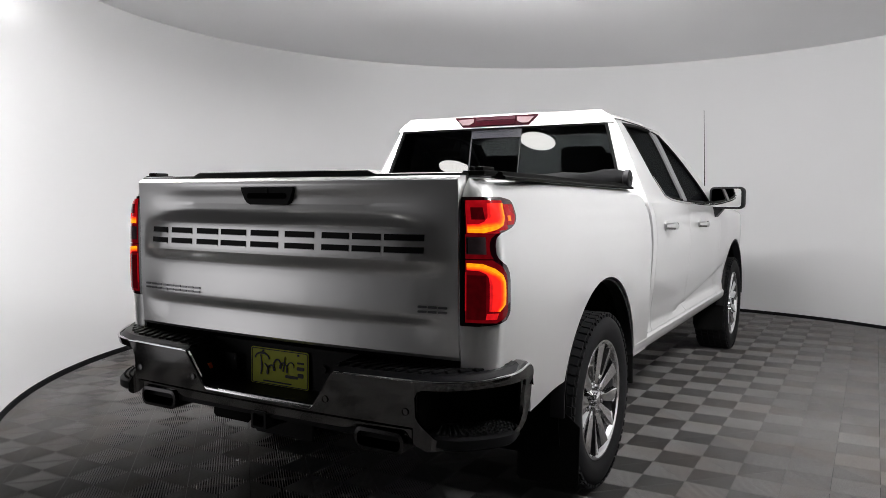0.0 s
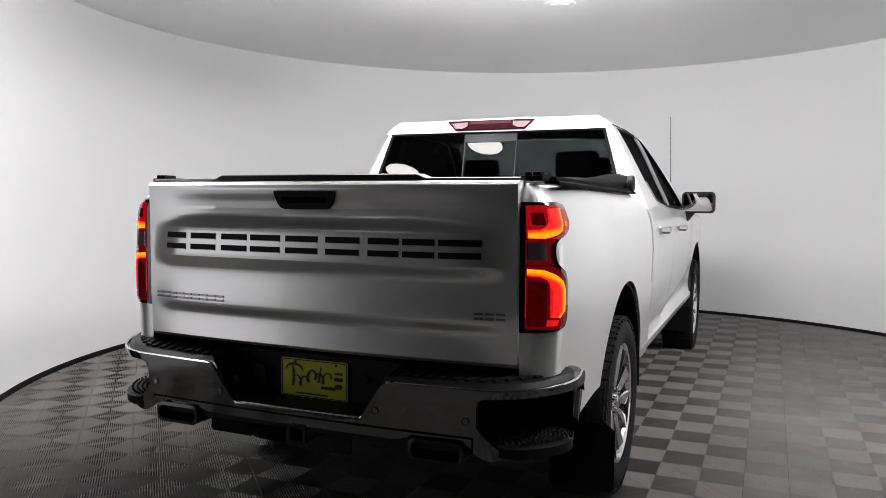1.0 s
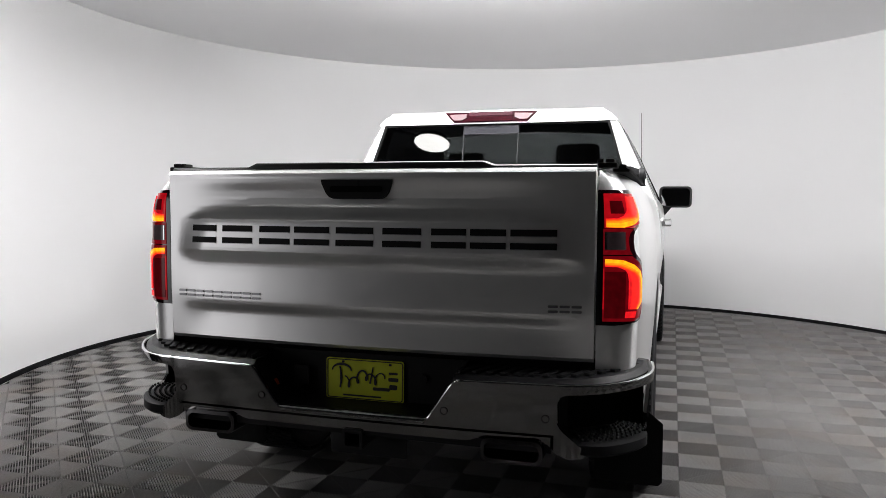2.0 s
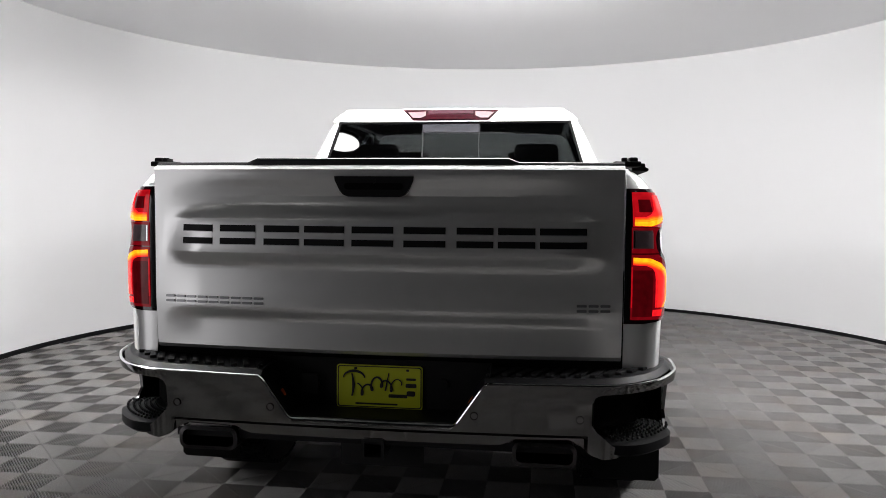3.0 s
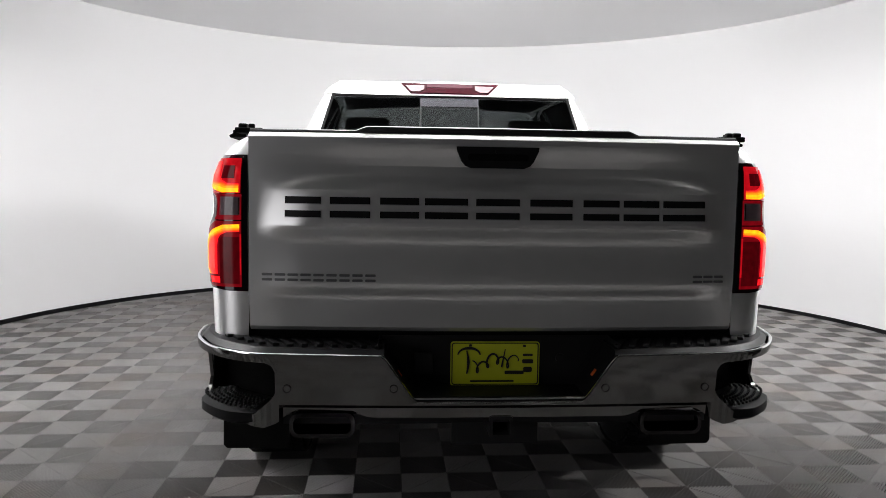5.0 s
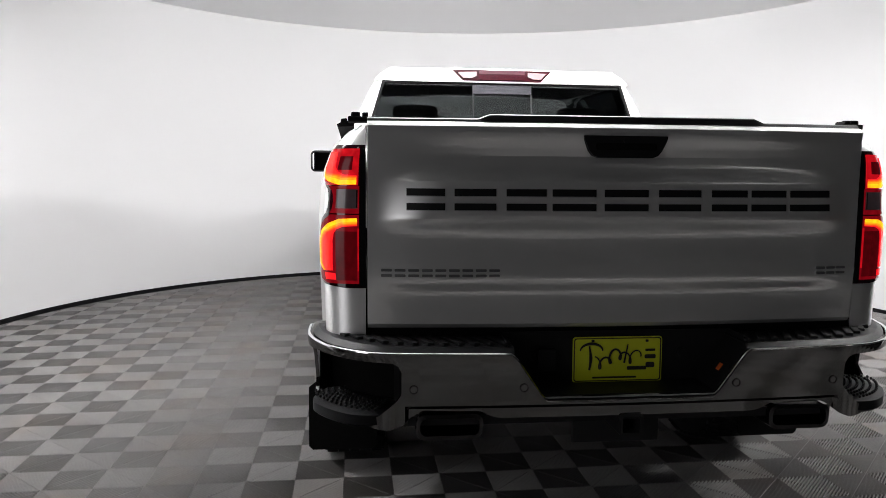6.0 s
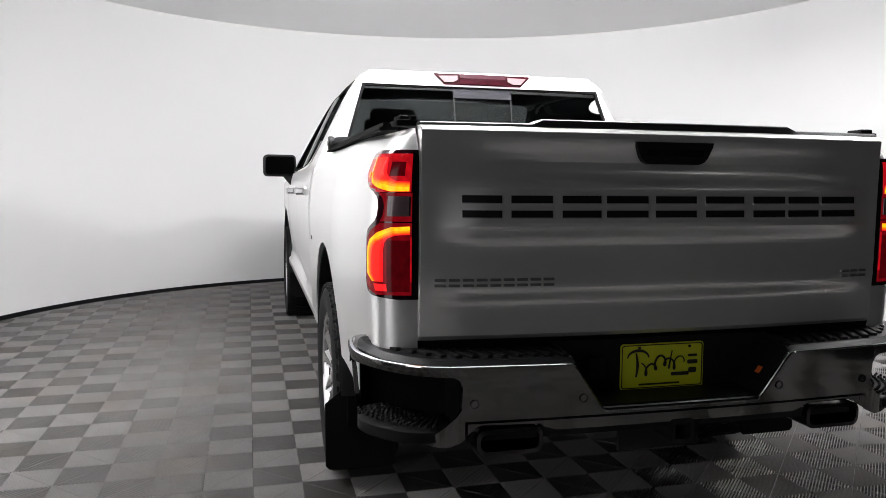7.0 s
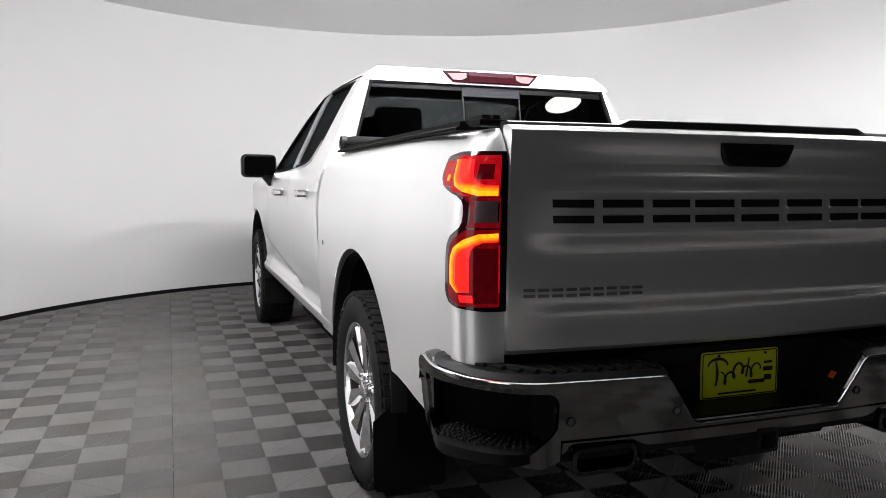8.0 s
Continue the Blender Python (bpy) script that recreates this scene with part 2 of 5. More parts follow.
def block(bm, c, size, bevel=0.0, m=None, segments=2):
    made = bmesh.ops.create_cube(bm, size=1.0)["verts"]
    bmesh.ops.scale(bm, vec=size, verts=made)
    if bevel:
        edges = {e for v in made for e in v.link_edges}
        made = bmesh.ops.bevel(bm, geom=list(edges), offset=bevel, segments=segments, affect="EDGES", profile=0.6)["verts"]
    bmesh.ops.transform(bm, matrix=Matrix.Translation(c) @ (m or Matrix.Identity(4)), verts=made)
    return made


def tube(bm, pts, r, n=10, cap=True):
    """A round bar along points."""
    loops = []
    for i, p in enumerate(pts):
        p = Vector(p)
        d = (Vector(pts[min(i + 1, len(pts) - 1)]) - Vector(pts[max(i - 1, 0)])).normalized()
        a = d.orthogonal().normalized() if i == 0 else (a - d * a.dot(d)).normalized()
        b = d.cross(a)
        rr = r[i] if isinstance(r, (list, tuple)) else r
        loops.append([p + rr * (math.cos(k * 2 * math.pi / n) * a + math.sin(k * 2 * math.pi / n) * b) for k in range(n)])
    loft(bm, loops, cap)


def lathe(bm, profile, n=48, close=False):
    """A profile of (radius, x) turned round the x axis."""
    rows = [[(x, r * math.cos(k * 2 * math.pi / n), r * math.sin(k * 2 * math.pi / n)) for k in range(n)] for r, x in profile]
    vs = [[bm.verts.new(p) for p in row] for row in rows]
    pairs = list(zip(vs, vs[1:])) + ([(vs[-1], vs[0])] if close else [])
    for r, q in pairs:
        for i in range(n):
            bm.faces.new((r[i], r[(i + 1) % n], q[(i + 1) % n], q[i]))
    return vs


def prism(bm, outline, place, depth):
    """A flat outline of (a, b) given depth; place(a, b, d) gives the point."""
    loft(bm, [[place(a, b, 0.0) for a, b in outline], [place(a, b, depth) for a, b in outline]])


def rounded(w, h, r, n=4, cx=0.0, cy=0.0):
    pts = []
    for sx, sy, a0 in ((1, 1, 0), (-1, 1, 90), (-1, -1, 180), (1, -1, 270)):
        for k in range(n + 1):
            a = radians(a0 + 90 * k / n)
            pts.append((cx + sx * (w / 2 - r) + r * math.cos(a), cy + sy * (h / 2 - r) + r * math.sin(a)))
    return pts


# ---- the booth ----
def booth():
    # the entrance, seen from the middle: its east and west edges
    angles = steps(-math.pi / 2 + radians(49), 1.5 * math.pi - radians(37), 120)
    bm = bmesh.new()
    ring = lambda r, z: [(CX + r * math.cos(a), CY + r * math.sin(a), z) for a in angles]
    sheet(bm, [ring(RAD, -0.07), ring(RAD, 1.0), ring(RAD, 2.0), ring(RAD, TOP)])
    sheet(bm, [ring(RAD + 0.12, -0.07), ring(RAD + 0.12, TOP)])
    for k in (0, -1):
        a = angles[k]
        d = (math.cos(a), math.sin(a))
        bm.faces.new([bm.verts.new((CX + r * d[0], CY + r * d[1], z)) for r, z in ((RAD, -0.07), (RAD + 0.12, -0.07), (RAD + 0.12, TOP), (RAD, TOP))])
    bmesh.ops.remove_doubles(bm, verts=bm.verts[:], dist=0.0005)
    solid("wall_round", bm, WALL, "smooth white curved wall of a round photo booth", "wall", kind="structure")
    bm = bmesh.new()
    prof = [(RAD - 0.002, 0.0), (RAD - 0.014, 0.0), (RAD - 0.014, 0.034), (RAD - 0.010, 0.040), (RAD - 0.002, 0.042)]
    loft(bm, [[(CX + r * math.cos(a), CY + r * math.sin(a), z - 0.024 + 0.005 * (CX + r * math.cos(a))) for r, z in prof] for a in angles])
    solid("baseboard", bm, BASE, "thin black cove base along the curved wall", "baseboard", kind="structure")
    bm = bmesh.new()
    full = [(CX + (RAD + 0.12) * math.cos(a), max(-0.05, CY + (RAD + 0.12) * math.sin(a))) for a in steps(0, 2 * math.pi, 128)[:-1]]
    loft(bm, [[(x, y, TOP + 0.001) for x, y in full], [(x, y, TOP + 0.10) for x, y in full]])
    solid("ceiling", bm, CEILING, "flat pale grey round booth ceiling", "ceiling", kind="structure")
    # the dark hall round the booth
    bm = bmesh.new()
    block(bm, ((13 + HALL_WEST) / 2, -3.0, 3.55), (13 - HALL_WEST, 30, 7.5))
    for f in bm.faces[:]:
        f.normal_flip()
    low = [f for f in bm.faces if f.calc_center_median().z < 0 or f.calc_center_median().x < HALL_WEST + 0.01]
    bmesh.ops.delete(bm, geom=low, context="FACES")
    thick(bm, -0.2)
    solid("wall_hall", bm, HALL, "dark walls and roof of the hall around the booth", "wall", kind="structure")
    # unseen west wall; its door opening is assumed, to hold the added light
    bm = bmesh.new()
    outline = [(-18, -0.2), (FILL_Y0, -0.2), (FILL_Y0, FILL_TOP), (FILL_Y1, FILL_TOP), (FILL_Y1, -0.2), (12, -0.2), (12, 7.3), (-18, 7.3)]
    prism(bm, outline, lambda y, z, d: (HALL_WEST - d, y, z), 0.2)
    solid("wall_hall_west", bm, HALL, "dark hall wall with an assumed opening for the added light", "wall", kind="structure")
    bm = bmesh.new()
    block(bm, (0, -3.0, -0.14), (26, 30, 0.08))
    solid("ground", bm, CONCRETE, "grey concrete hall floor around the booth", "floor", kind="structure")


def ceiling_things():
    # drum lamp added out of view, to light the booth and truck
    lamp = thing("ceiling_light", "added round drum lamp, out of view, that lights the booth", "lamp", (0.0, 1.56, TOP))
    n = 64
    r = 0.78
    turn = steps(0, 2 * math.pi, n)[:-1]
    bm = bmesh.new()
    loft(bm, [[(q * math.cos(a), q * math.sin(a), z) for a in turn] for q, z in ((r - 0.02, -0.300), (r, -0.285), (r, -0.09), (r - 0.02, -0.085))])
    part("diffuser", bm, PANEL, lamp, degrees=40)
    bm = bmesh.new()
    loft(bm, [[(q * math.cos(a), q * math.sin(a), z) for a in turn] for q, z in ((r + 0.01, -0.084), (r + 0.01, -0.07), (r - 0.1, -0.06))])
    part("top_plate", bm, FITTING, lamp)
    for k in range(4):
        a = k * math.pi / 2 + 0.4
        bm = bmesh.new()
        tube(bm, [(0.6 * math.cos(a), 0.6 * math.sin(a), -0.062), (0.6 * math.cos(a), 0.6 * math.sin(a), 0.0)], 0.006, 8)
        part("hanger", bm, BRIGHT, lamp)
    det = thing("ceiling_fitting", "small round white fitting on the booth ceiling", "ceiling fitting", (-0.06, 3.85, TOP))
    bm = bmesh.new()
    lathe(bm, [(0.0, -0.018), (0.05, -0.017), (0.066, -0.014), (0.072, -0.008), (0.074, 0.0), (0.0, 0.0)], 40)
    bmesh.ops.remove_doubles(bm, verts=bm.verts[:], dist=1e-4)
    bmesh.ops.rotate(bm, verts=bm.verts[:], cent=(0, 0, 0), matrix=Matrix.Rotation(-math.pi / 2, 3, "Y"))
    part("dome", bm, CEILING, det)
    bm = bmesh.new()
    lathe(bm, [(0.08, 0.0), (0.13, 0.0), (0.128, -0.006), (0.082, -0.008)], 40, close=True)
    bmesh.ops.rotate(bm, verts=bm.verts[:], cent=(0, 0, 0), matrix=Matrix.Rotation(-math.pi / 2, 3, "Y"))
    part("rim", bm, CEILING, det)


def high_bays():
    first = thing("high_bay_lamp", "round white high bay lamp hanging in the dark hall", "lamp", group="high bay lamps")
    bm = bmesh.new()
    loft(bm, [[(0.38 * math.cos(a), 0.38 * math.sin(a), z) for a in steps(0, 2 * math.pi, 32)[:-1]] for z in (0.0, 0.01)])
    part("diffuser", bm, BAY, first)
    bm = bmesh.new()
    prof = [(0.385, -0.005), (0.41, -0.005), (0.40, 0.06), (0.2, 0.10), (0.12, 0.18), (0.0, 0.19), (0.0, 0.012), (0.385, 0.012)]
    lathe(bm, [(r, z) for r, z in prof], 32, close=True)
    bmesh.ops.rotate(bm, verts=bm.verts[:], cent=(0, 0, 0), matrix=Matrix.Rotation(-math.pi / 2, 3, "Y"))
    bmesh.ops.remove_doubles(bm, verts=bm.verts[:], dist=1e-4)
    part("housing", bm, BLACK, first)
    bm = bmesh.new()
    tube(bm, [(0, 0, 0.18), (0, 0, 1.15)], 0.008, 6)
    part("cord", bm, BLACK, first)
    spots = BAYS
    first.location = spots[0]
    for x, y, z in spots[1:]:
        copy_thing(first, Matrix.Translation((x, y, z)))


BAYS = [(-3.50, -6.15, 6.1), (-5.25, -5.9, 5.45), (5.4, -5.5, 6.1)]

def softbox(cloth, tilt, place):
    """An added fill softbox, out of view at the entrance, tilted down into the booth."""
    box = thing("softbox", "added fill softbox with black hood on two cables, out of view", "softbox", group="studio softboxes")
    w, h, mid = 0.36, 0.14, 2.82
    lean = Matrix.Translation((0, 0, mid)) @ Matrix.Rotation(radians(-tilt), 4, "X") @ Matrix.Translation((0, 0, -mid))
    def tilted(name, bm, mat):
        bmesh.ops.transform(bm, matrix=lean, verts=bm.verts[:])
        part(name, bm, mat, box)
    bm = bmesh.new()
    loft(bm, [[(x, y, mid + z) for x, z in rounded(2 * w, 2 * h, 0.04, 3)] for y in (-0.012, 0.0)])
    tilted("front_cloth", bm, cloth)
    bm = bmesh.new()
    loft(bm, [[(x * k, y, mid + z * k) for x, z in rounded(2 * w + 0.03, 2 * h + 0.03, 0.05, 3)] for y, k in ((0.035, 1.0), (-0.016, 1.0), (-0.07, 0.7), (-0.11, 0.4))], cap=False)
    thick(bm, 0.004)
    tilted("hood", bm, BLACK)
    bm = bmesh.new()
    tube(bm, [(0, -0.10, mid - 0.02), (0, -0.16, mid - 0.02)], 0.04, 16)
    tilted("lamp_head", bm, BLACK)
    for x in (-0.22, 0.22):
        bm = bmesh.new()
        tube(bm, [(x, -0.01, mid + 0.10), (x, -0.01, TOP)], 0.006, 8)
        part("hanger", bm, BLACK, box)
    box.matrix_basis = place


booth()
softbox(FILL_CLOTH, 12, pose(-2.50, 0.62, 0, 0, 0, -74))
softbox(FILL_CLOTH_EAST, 20, pose(2.66, 0.66, 0, 0, 0, 46))
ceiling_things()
high_bays()


# ---- the pickup truck ----
truck = thing("pickup_truck", "white crew cab pickup truck with chrome bumper and lit tail lights", "truck", (0, 2.4, 0))


def tpart(name, bm, mat, parent=None, label="", degrees=32, fix=True):
    """A part of the truck, modelled in the room's own metres."""
    ob = part(name, bm, mat, parent or truck, label, degrees, fix)
    ob.data.transform(Matrix.Translation(-Vector((0, 2.4, 0))))
    return ob


AXLE_R, AXLE_F, HUB = 1.15, 4.885, 0.41
ARCH_Z, ARCH_R = 0.462, 0.515
SIDE_W = [(0.45, 0.972), (0.52, 0.990), (0.57, 0.992), (0.63, 0.978), (0.72, 0.982), (0.85, 0.998), (1.0, 1.008), (1.10, 1.010), (1.18, 1.006), (1.25, 0.995), (1.31, 0.975)]
BED_W = [(0.45, 0.975), (0.55, 0.992), (0.70, 0.998), (0.85, 1.003), (1.0, 1.008), (1.10, 1.008), (1.20, 1.0), (1.28, 0.985), (1.34, 0.962), (1.375, 0.942), (1.40, 0.915), (1.412, 0.885), (1.416, 0.855), (1.416, 0.81)]
ROOF_W = [(1.30, 0.972), (1.38, 0.938), (1.45, 0.905), (1.58, 0.846), (1.70, 0.790), (1.77, 0.752), (1.81, 0.722), (1.845, 0.66)]


def arch_low(y, yc, low):
    d = abs(y - yc)
    if d >= ARCH_R:
        return low
    return max(low, ARCH_Z + math.sqrt(ARCH_R ** 2 - d * d))


def arch_ys(yc):
    half = math.sqrt(ARCH_R ** 2 - (0.52 - ARCH_Z) ** 2)
    lim = math.asin(min(1, half / ARCH_R))
    return [yc + ARCH_R * math.sin(a) for a in steps(-lim, lim, 40)]


def lean(z):
    """How far the top of the bed's rear corner rolls forwards."""
    return 0.055 * max(0.0, (z - 1.30) / 0.116) ** 2.2


def corner(a, w, d=0.0):
    """Rear corner of the bed in plan: a from the tailgate gap (0) round to the side (1), for a side half width w; d proud of it."""
    xs = w * 0.957
    t = a * math.pi / 2
    rx, ry = xs - 0.828, 0.085
    x = 0.828 + rx * math.sin(t)
    y = 0.045 + ry * (1 - math.cos(t)) ** 1.1
    nx, ny = math.sin(t) ** 1.6, -math.cos(t)
    k = math.hypot(nx, ny)
    return x + d * nx / k, y + d * ny / k


def bedside(s):
    bm = bmesh.new()
    cols = []
    tops = steps(0, 1, 26)
    for a in steps(0, 1, 12)[:-1]:
        col = []
        for f in tops:
            z0 = 0.73
            z = z0 + (1.416 - z0) * (1 - (1 - f) ** 1.6) if f < 1 else 1.416
            w = lerp(BED_W[:-2], z)
            x, y = corner(a, w)
            y += lean(z)
            col.append((s * x, y, z))
        col.append((s * min(col[-1][0] * s, 0.84), col[-1][1] + 0.02, 1.417))
        col.append((s * 0.79, col[-1][1], 1.412))
        col.append((s * 0.785, col[-1][1], 0.95))
        cols.append(col)
    ys = sorted(steps(0.13, 0.32, 4) + steps(0.33, 0.375, 6) + steps(0.40, 0.64, 6) + arch_ys(AXLE_R) + steps(1.67, 1.925, 5))
    for y in ys:
        low = 0.52 + 0.07 * smooth01((y - 0.25) / 0.4) if y < AXLE_R else 0.505
        low = low if y > 0.37 else 0.73 - (0.73 - 0.53) * smooth01((y - 0.33) / 0.04)
        z0 = arch_low(y, AXLE_R, low)
        col = []
        for f in tops:
            z = z0 + (1.416 - z0) * (1 - (1 - f) ** 1.6)
            w = lerp(BED_W[:-2], z)
            x = w * 0.957 + w * 0.043 * smooth01((y - 0.13) / 0.7)
            col.append((s * x, y + lean(z) * (1 - smooth01((y - 0.13) / 0.3)), z - 0.022 * smooth01((y - 0.1) / 1.8) * smooth01((z - 1.0) / 0.4)))
        dz = -0.022 * smooth01((y - 0.1) / 1.8)
        back = y + (lean(1.416) + 0.02) * (1 - smooth01((y - 0.13) / 0.3))
        col.append((s * 0.84, back, 1.417 + dz))
        col.append((s * 0.79, back, 1.412 + dz))
        col.append((s * 0.785, back, 0.95))
        cols.append(col)
    sheet(bm, cols)
    # the lower edge turns inwards
    low = [c[0] for c in cols]
    sheet(bm, [low, [(x - s * 0.05, y, z + 0.004) for x, y, z in low]])
    bmesh.ops.remove_doubles(bm, verts=bm.verts[:], dist=1e-5)
    bmesh.ops.recalc_face_normals(bm, faces=bm.faces[:])
    thick(bm, 0.004)
    ob = tpart("bed_side", bm, WHITE, label="white painted steel bed side panel", degrees=38)
    # wheel housing behind it
    bm = bmesh.new()
    rows = []
    for x in (0.965, 0.62):
        rows.append([(s * x, AXLE_R + (ARCH_R - 0.004) * math.sin(a), ARCH_Z + (ARCH_R - 0.004) * math.cos(a)) for a in steps(-2.0, 2.0, 28)])
    sheet(bm, rows)
    fan = [bm.verts.new(p) for p in rows[1]]
    bm.faces.new(fan)
    thick(bm, 0.004)
    tpart("wheel_housing", bm, MATT, ob)
    return ob


def arch_lip(s, yc):
    """Black inner edge of a wheel opening."""
    bm = bmesh.new()
    loops = []
    for a in steps(-1.62, 1.62, 44):
        y, z = math.sin(a), math.cos(a)
        loops.append([(s * x, yc + r * y, ARCH_Z + r * z) for r, x in ((ARCH_R - 0.003, 0.985), (ARCH_R - 0.005, 0.990), (ARCH_R - 0.016, 0.988), (ARCH_R - 0.018, 0.93), (ARCH_R - 0.003, 0.93))])
    loft(bm, loops)
    tpart("arch_liner", bm, BLACK)


def hollow(y, z):
    """Scooped lower flank: a crease that climbs from the rear door towards the front wheel."""
    if y < 2.1:
        return 0.0
    f = (y - 2.1) / 2.3
    line = 0.615 + 0.19 * max(0.0, f) ** 1.3
    deep = 0.022 * smooth01(f / 0.35) * (1 - smooth01((y - 4.30) / 0.12))
    return deep * smooth01((line - z) / 0.035) * smooth01((z - 0.585) / 0.05)


def cab_side(s):
    """Doors, sill and front wing of one side."""
    def panel(name, y0, y1, label, low=0.585, arch=None, top=None, bottom_z=None):
        bm = bmesh.new()
        ys = steps(y0, y1, 16)
        if arch is not None:
            ys = sorted([y for y in ys if abs(y - arch) > ARCH_R - 0.02] + [y for y in arch_ys(arch) if y0 < y < y1])
        cols = []
        for y in ys:
            z0 = arch_low(y, arch, low) if arch is not None else low
            z1 = top(y) if top else 1.315 - 0.012 * (y - 2.0)
            col = []
            for f in steps(0, 1, 44):
                z = z0 + (z1 - z0) * f
                taper = 1 - 0.10 * smooth01((y - 5.1) / 0.75) - 0.012 * smooth01((y - 3.9) / 0.6)
                col.append((s * (lerp(SIDE_W, min(z, 1.31)) * taper - hollow(y, z)), y, z))
            if top:
                for k in (1, 2, 3):
                    a = k * math.pi / 6
                    x, yy, zz = col[44]
                    col.append((x - s * 0.10 * (1 - math.cos(a)), yy, zz + 0.05 * math.sin(a)))
            cols.append(col)
        rim = [[(c[0][0] - s * 0.03, c[0][1], c[0][2]) for c in cols], [c[0] for c in cols]]
        sheet(bm, cols)
        sheet(bm, rim)
        for c in (cols[0], cols[-1]):
            sheet(bm, [c, [(x - s * 0.03, y, z) for x, y, z in c]])
        bmesh.ops.remove_doubles(bm, verts=bm.verts[:], dist=1e-5)
        thick(bm, 0.003)
        return tpart(name, bm, WHITE, label=label, degrees=38)

    # black sheet set in the open cab-to-bed gap, standing for its shade
    bm = bmesh.new()
    rows = [[(s * (lerp(SIDE_W, z) - 0.016), y, z) for z in steps(0.53, 1.31, 14)] for y in (1.922, 1.959)]
    sheet(bm, rows)
    thick(bm, 0.006)
    tpart("gap_shade", bm, MATT)
    panel("cab_corner", 1.955, 2.037, "white cab corner panel behind the rear door")
    rear = panel("rear_door", 2.041, 2.926, "white rear door with a chrome handle")
    front = panel("front_door", 2.930, 4.046, "white front door with a chrome handle")
    panel("front_wing", 4.050, 5.78, "white front wing", low=0.52, arch=AXLE_F, top=lambda y: 1.245 - 0.09 * smooth01((y - 4.1) / 1.7))
    bm = bmesh.new()
    prof = [(0.90, 0.578), (0.985, 0.580), (0.994, 0.565), (0.992, 0.53), (0.975, 0.505), (0.94, 0.495), (0.90, 0.50)]
    loft(bm, [[(s * x, y, z) for x, z in prof] for y in (1.668, 1.70, 3.0, 4.30, 4.36)])
    tpart("sill", bm, WHITE)
    for door, y, z in ((rear, 2.20, 1.178), (front, 3.16, 1.160)):
        bm = bmesh.new()
        loops = []
        for f in steps(0, 1, 10):
            k = math.sin(math.pi * min(1, max(0, f * 1.0)))
            out = 1.012 + 0.040 * smooth01(f / 0.25) * smooth01((1 - f) / 0.25)
            h = 0.018 + 0.004 * k
            yy = y + 0.19 * f
            loops.append([(s * (out + 0.012 * math.cos(a)), yy, z + h * math.sin(a)) for a in steps(0, 2 * math.pi, 10)[:-1]])
        loft(bm, loops)
        tpart("door_handle", bm, BRIGHT, door, "chrome door handle")
        bm = bmesh.new()
        prism(bm, rounded(0.15, 0.055, 0.024), lambda a, b, d: (s * (1.011 - d), y + 0.095 + a, z + b), 0.012)
        tpart("handle_cup", bm, WHITE, door)
    if s < 0:
        bm = bmesh.new()
        prism(bm, rounded(0.012, 0.022, 0.005), lambda a, b, d: (s * (1.0085 - d), 1.80 + a, 0.95 + b), 0.01)
        tpart("flap_latch", bm, BLACK)


OUT = [(1.99, 1.30), (2.045, 1.56), (2.09, 1.76), (2.12, 1.825), (2.55, 1.842), (2.95, 1.835), (3.16, 1.805), (3.50, 1.645), (3.86, 1.435), (4.17, 1.245), (3.95, 1.25), (3.3, 1.262), (2.6, 1.28), (2.2, 1.29)]
INN = [(2.44, 1.366), (2.345, 1.48), (2.24, 1.74), (2.23, 1.795), (2.55, 1.805), (2.85, 1.80), (3.05, 1.775), (3.34, 1.635), (3.62, 1.46), (3.80, 1.305), (3.70, 1.294), (3.3, 1.305), (2.8, 1.325), (2.56, 1.342)]


def resample(pts, n):
    return [tuple(a + (b - a) * k / n for a, b in zip(p, q)) for p, q in zip(pts, pts[1:] + pts[:1]) for k in range(n)]


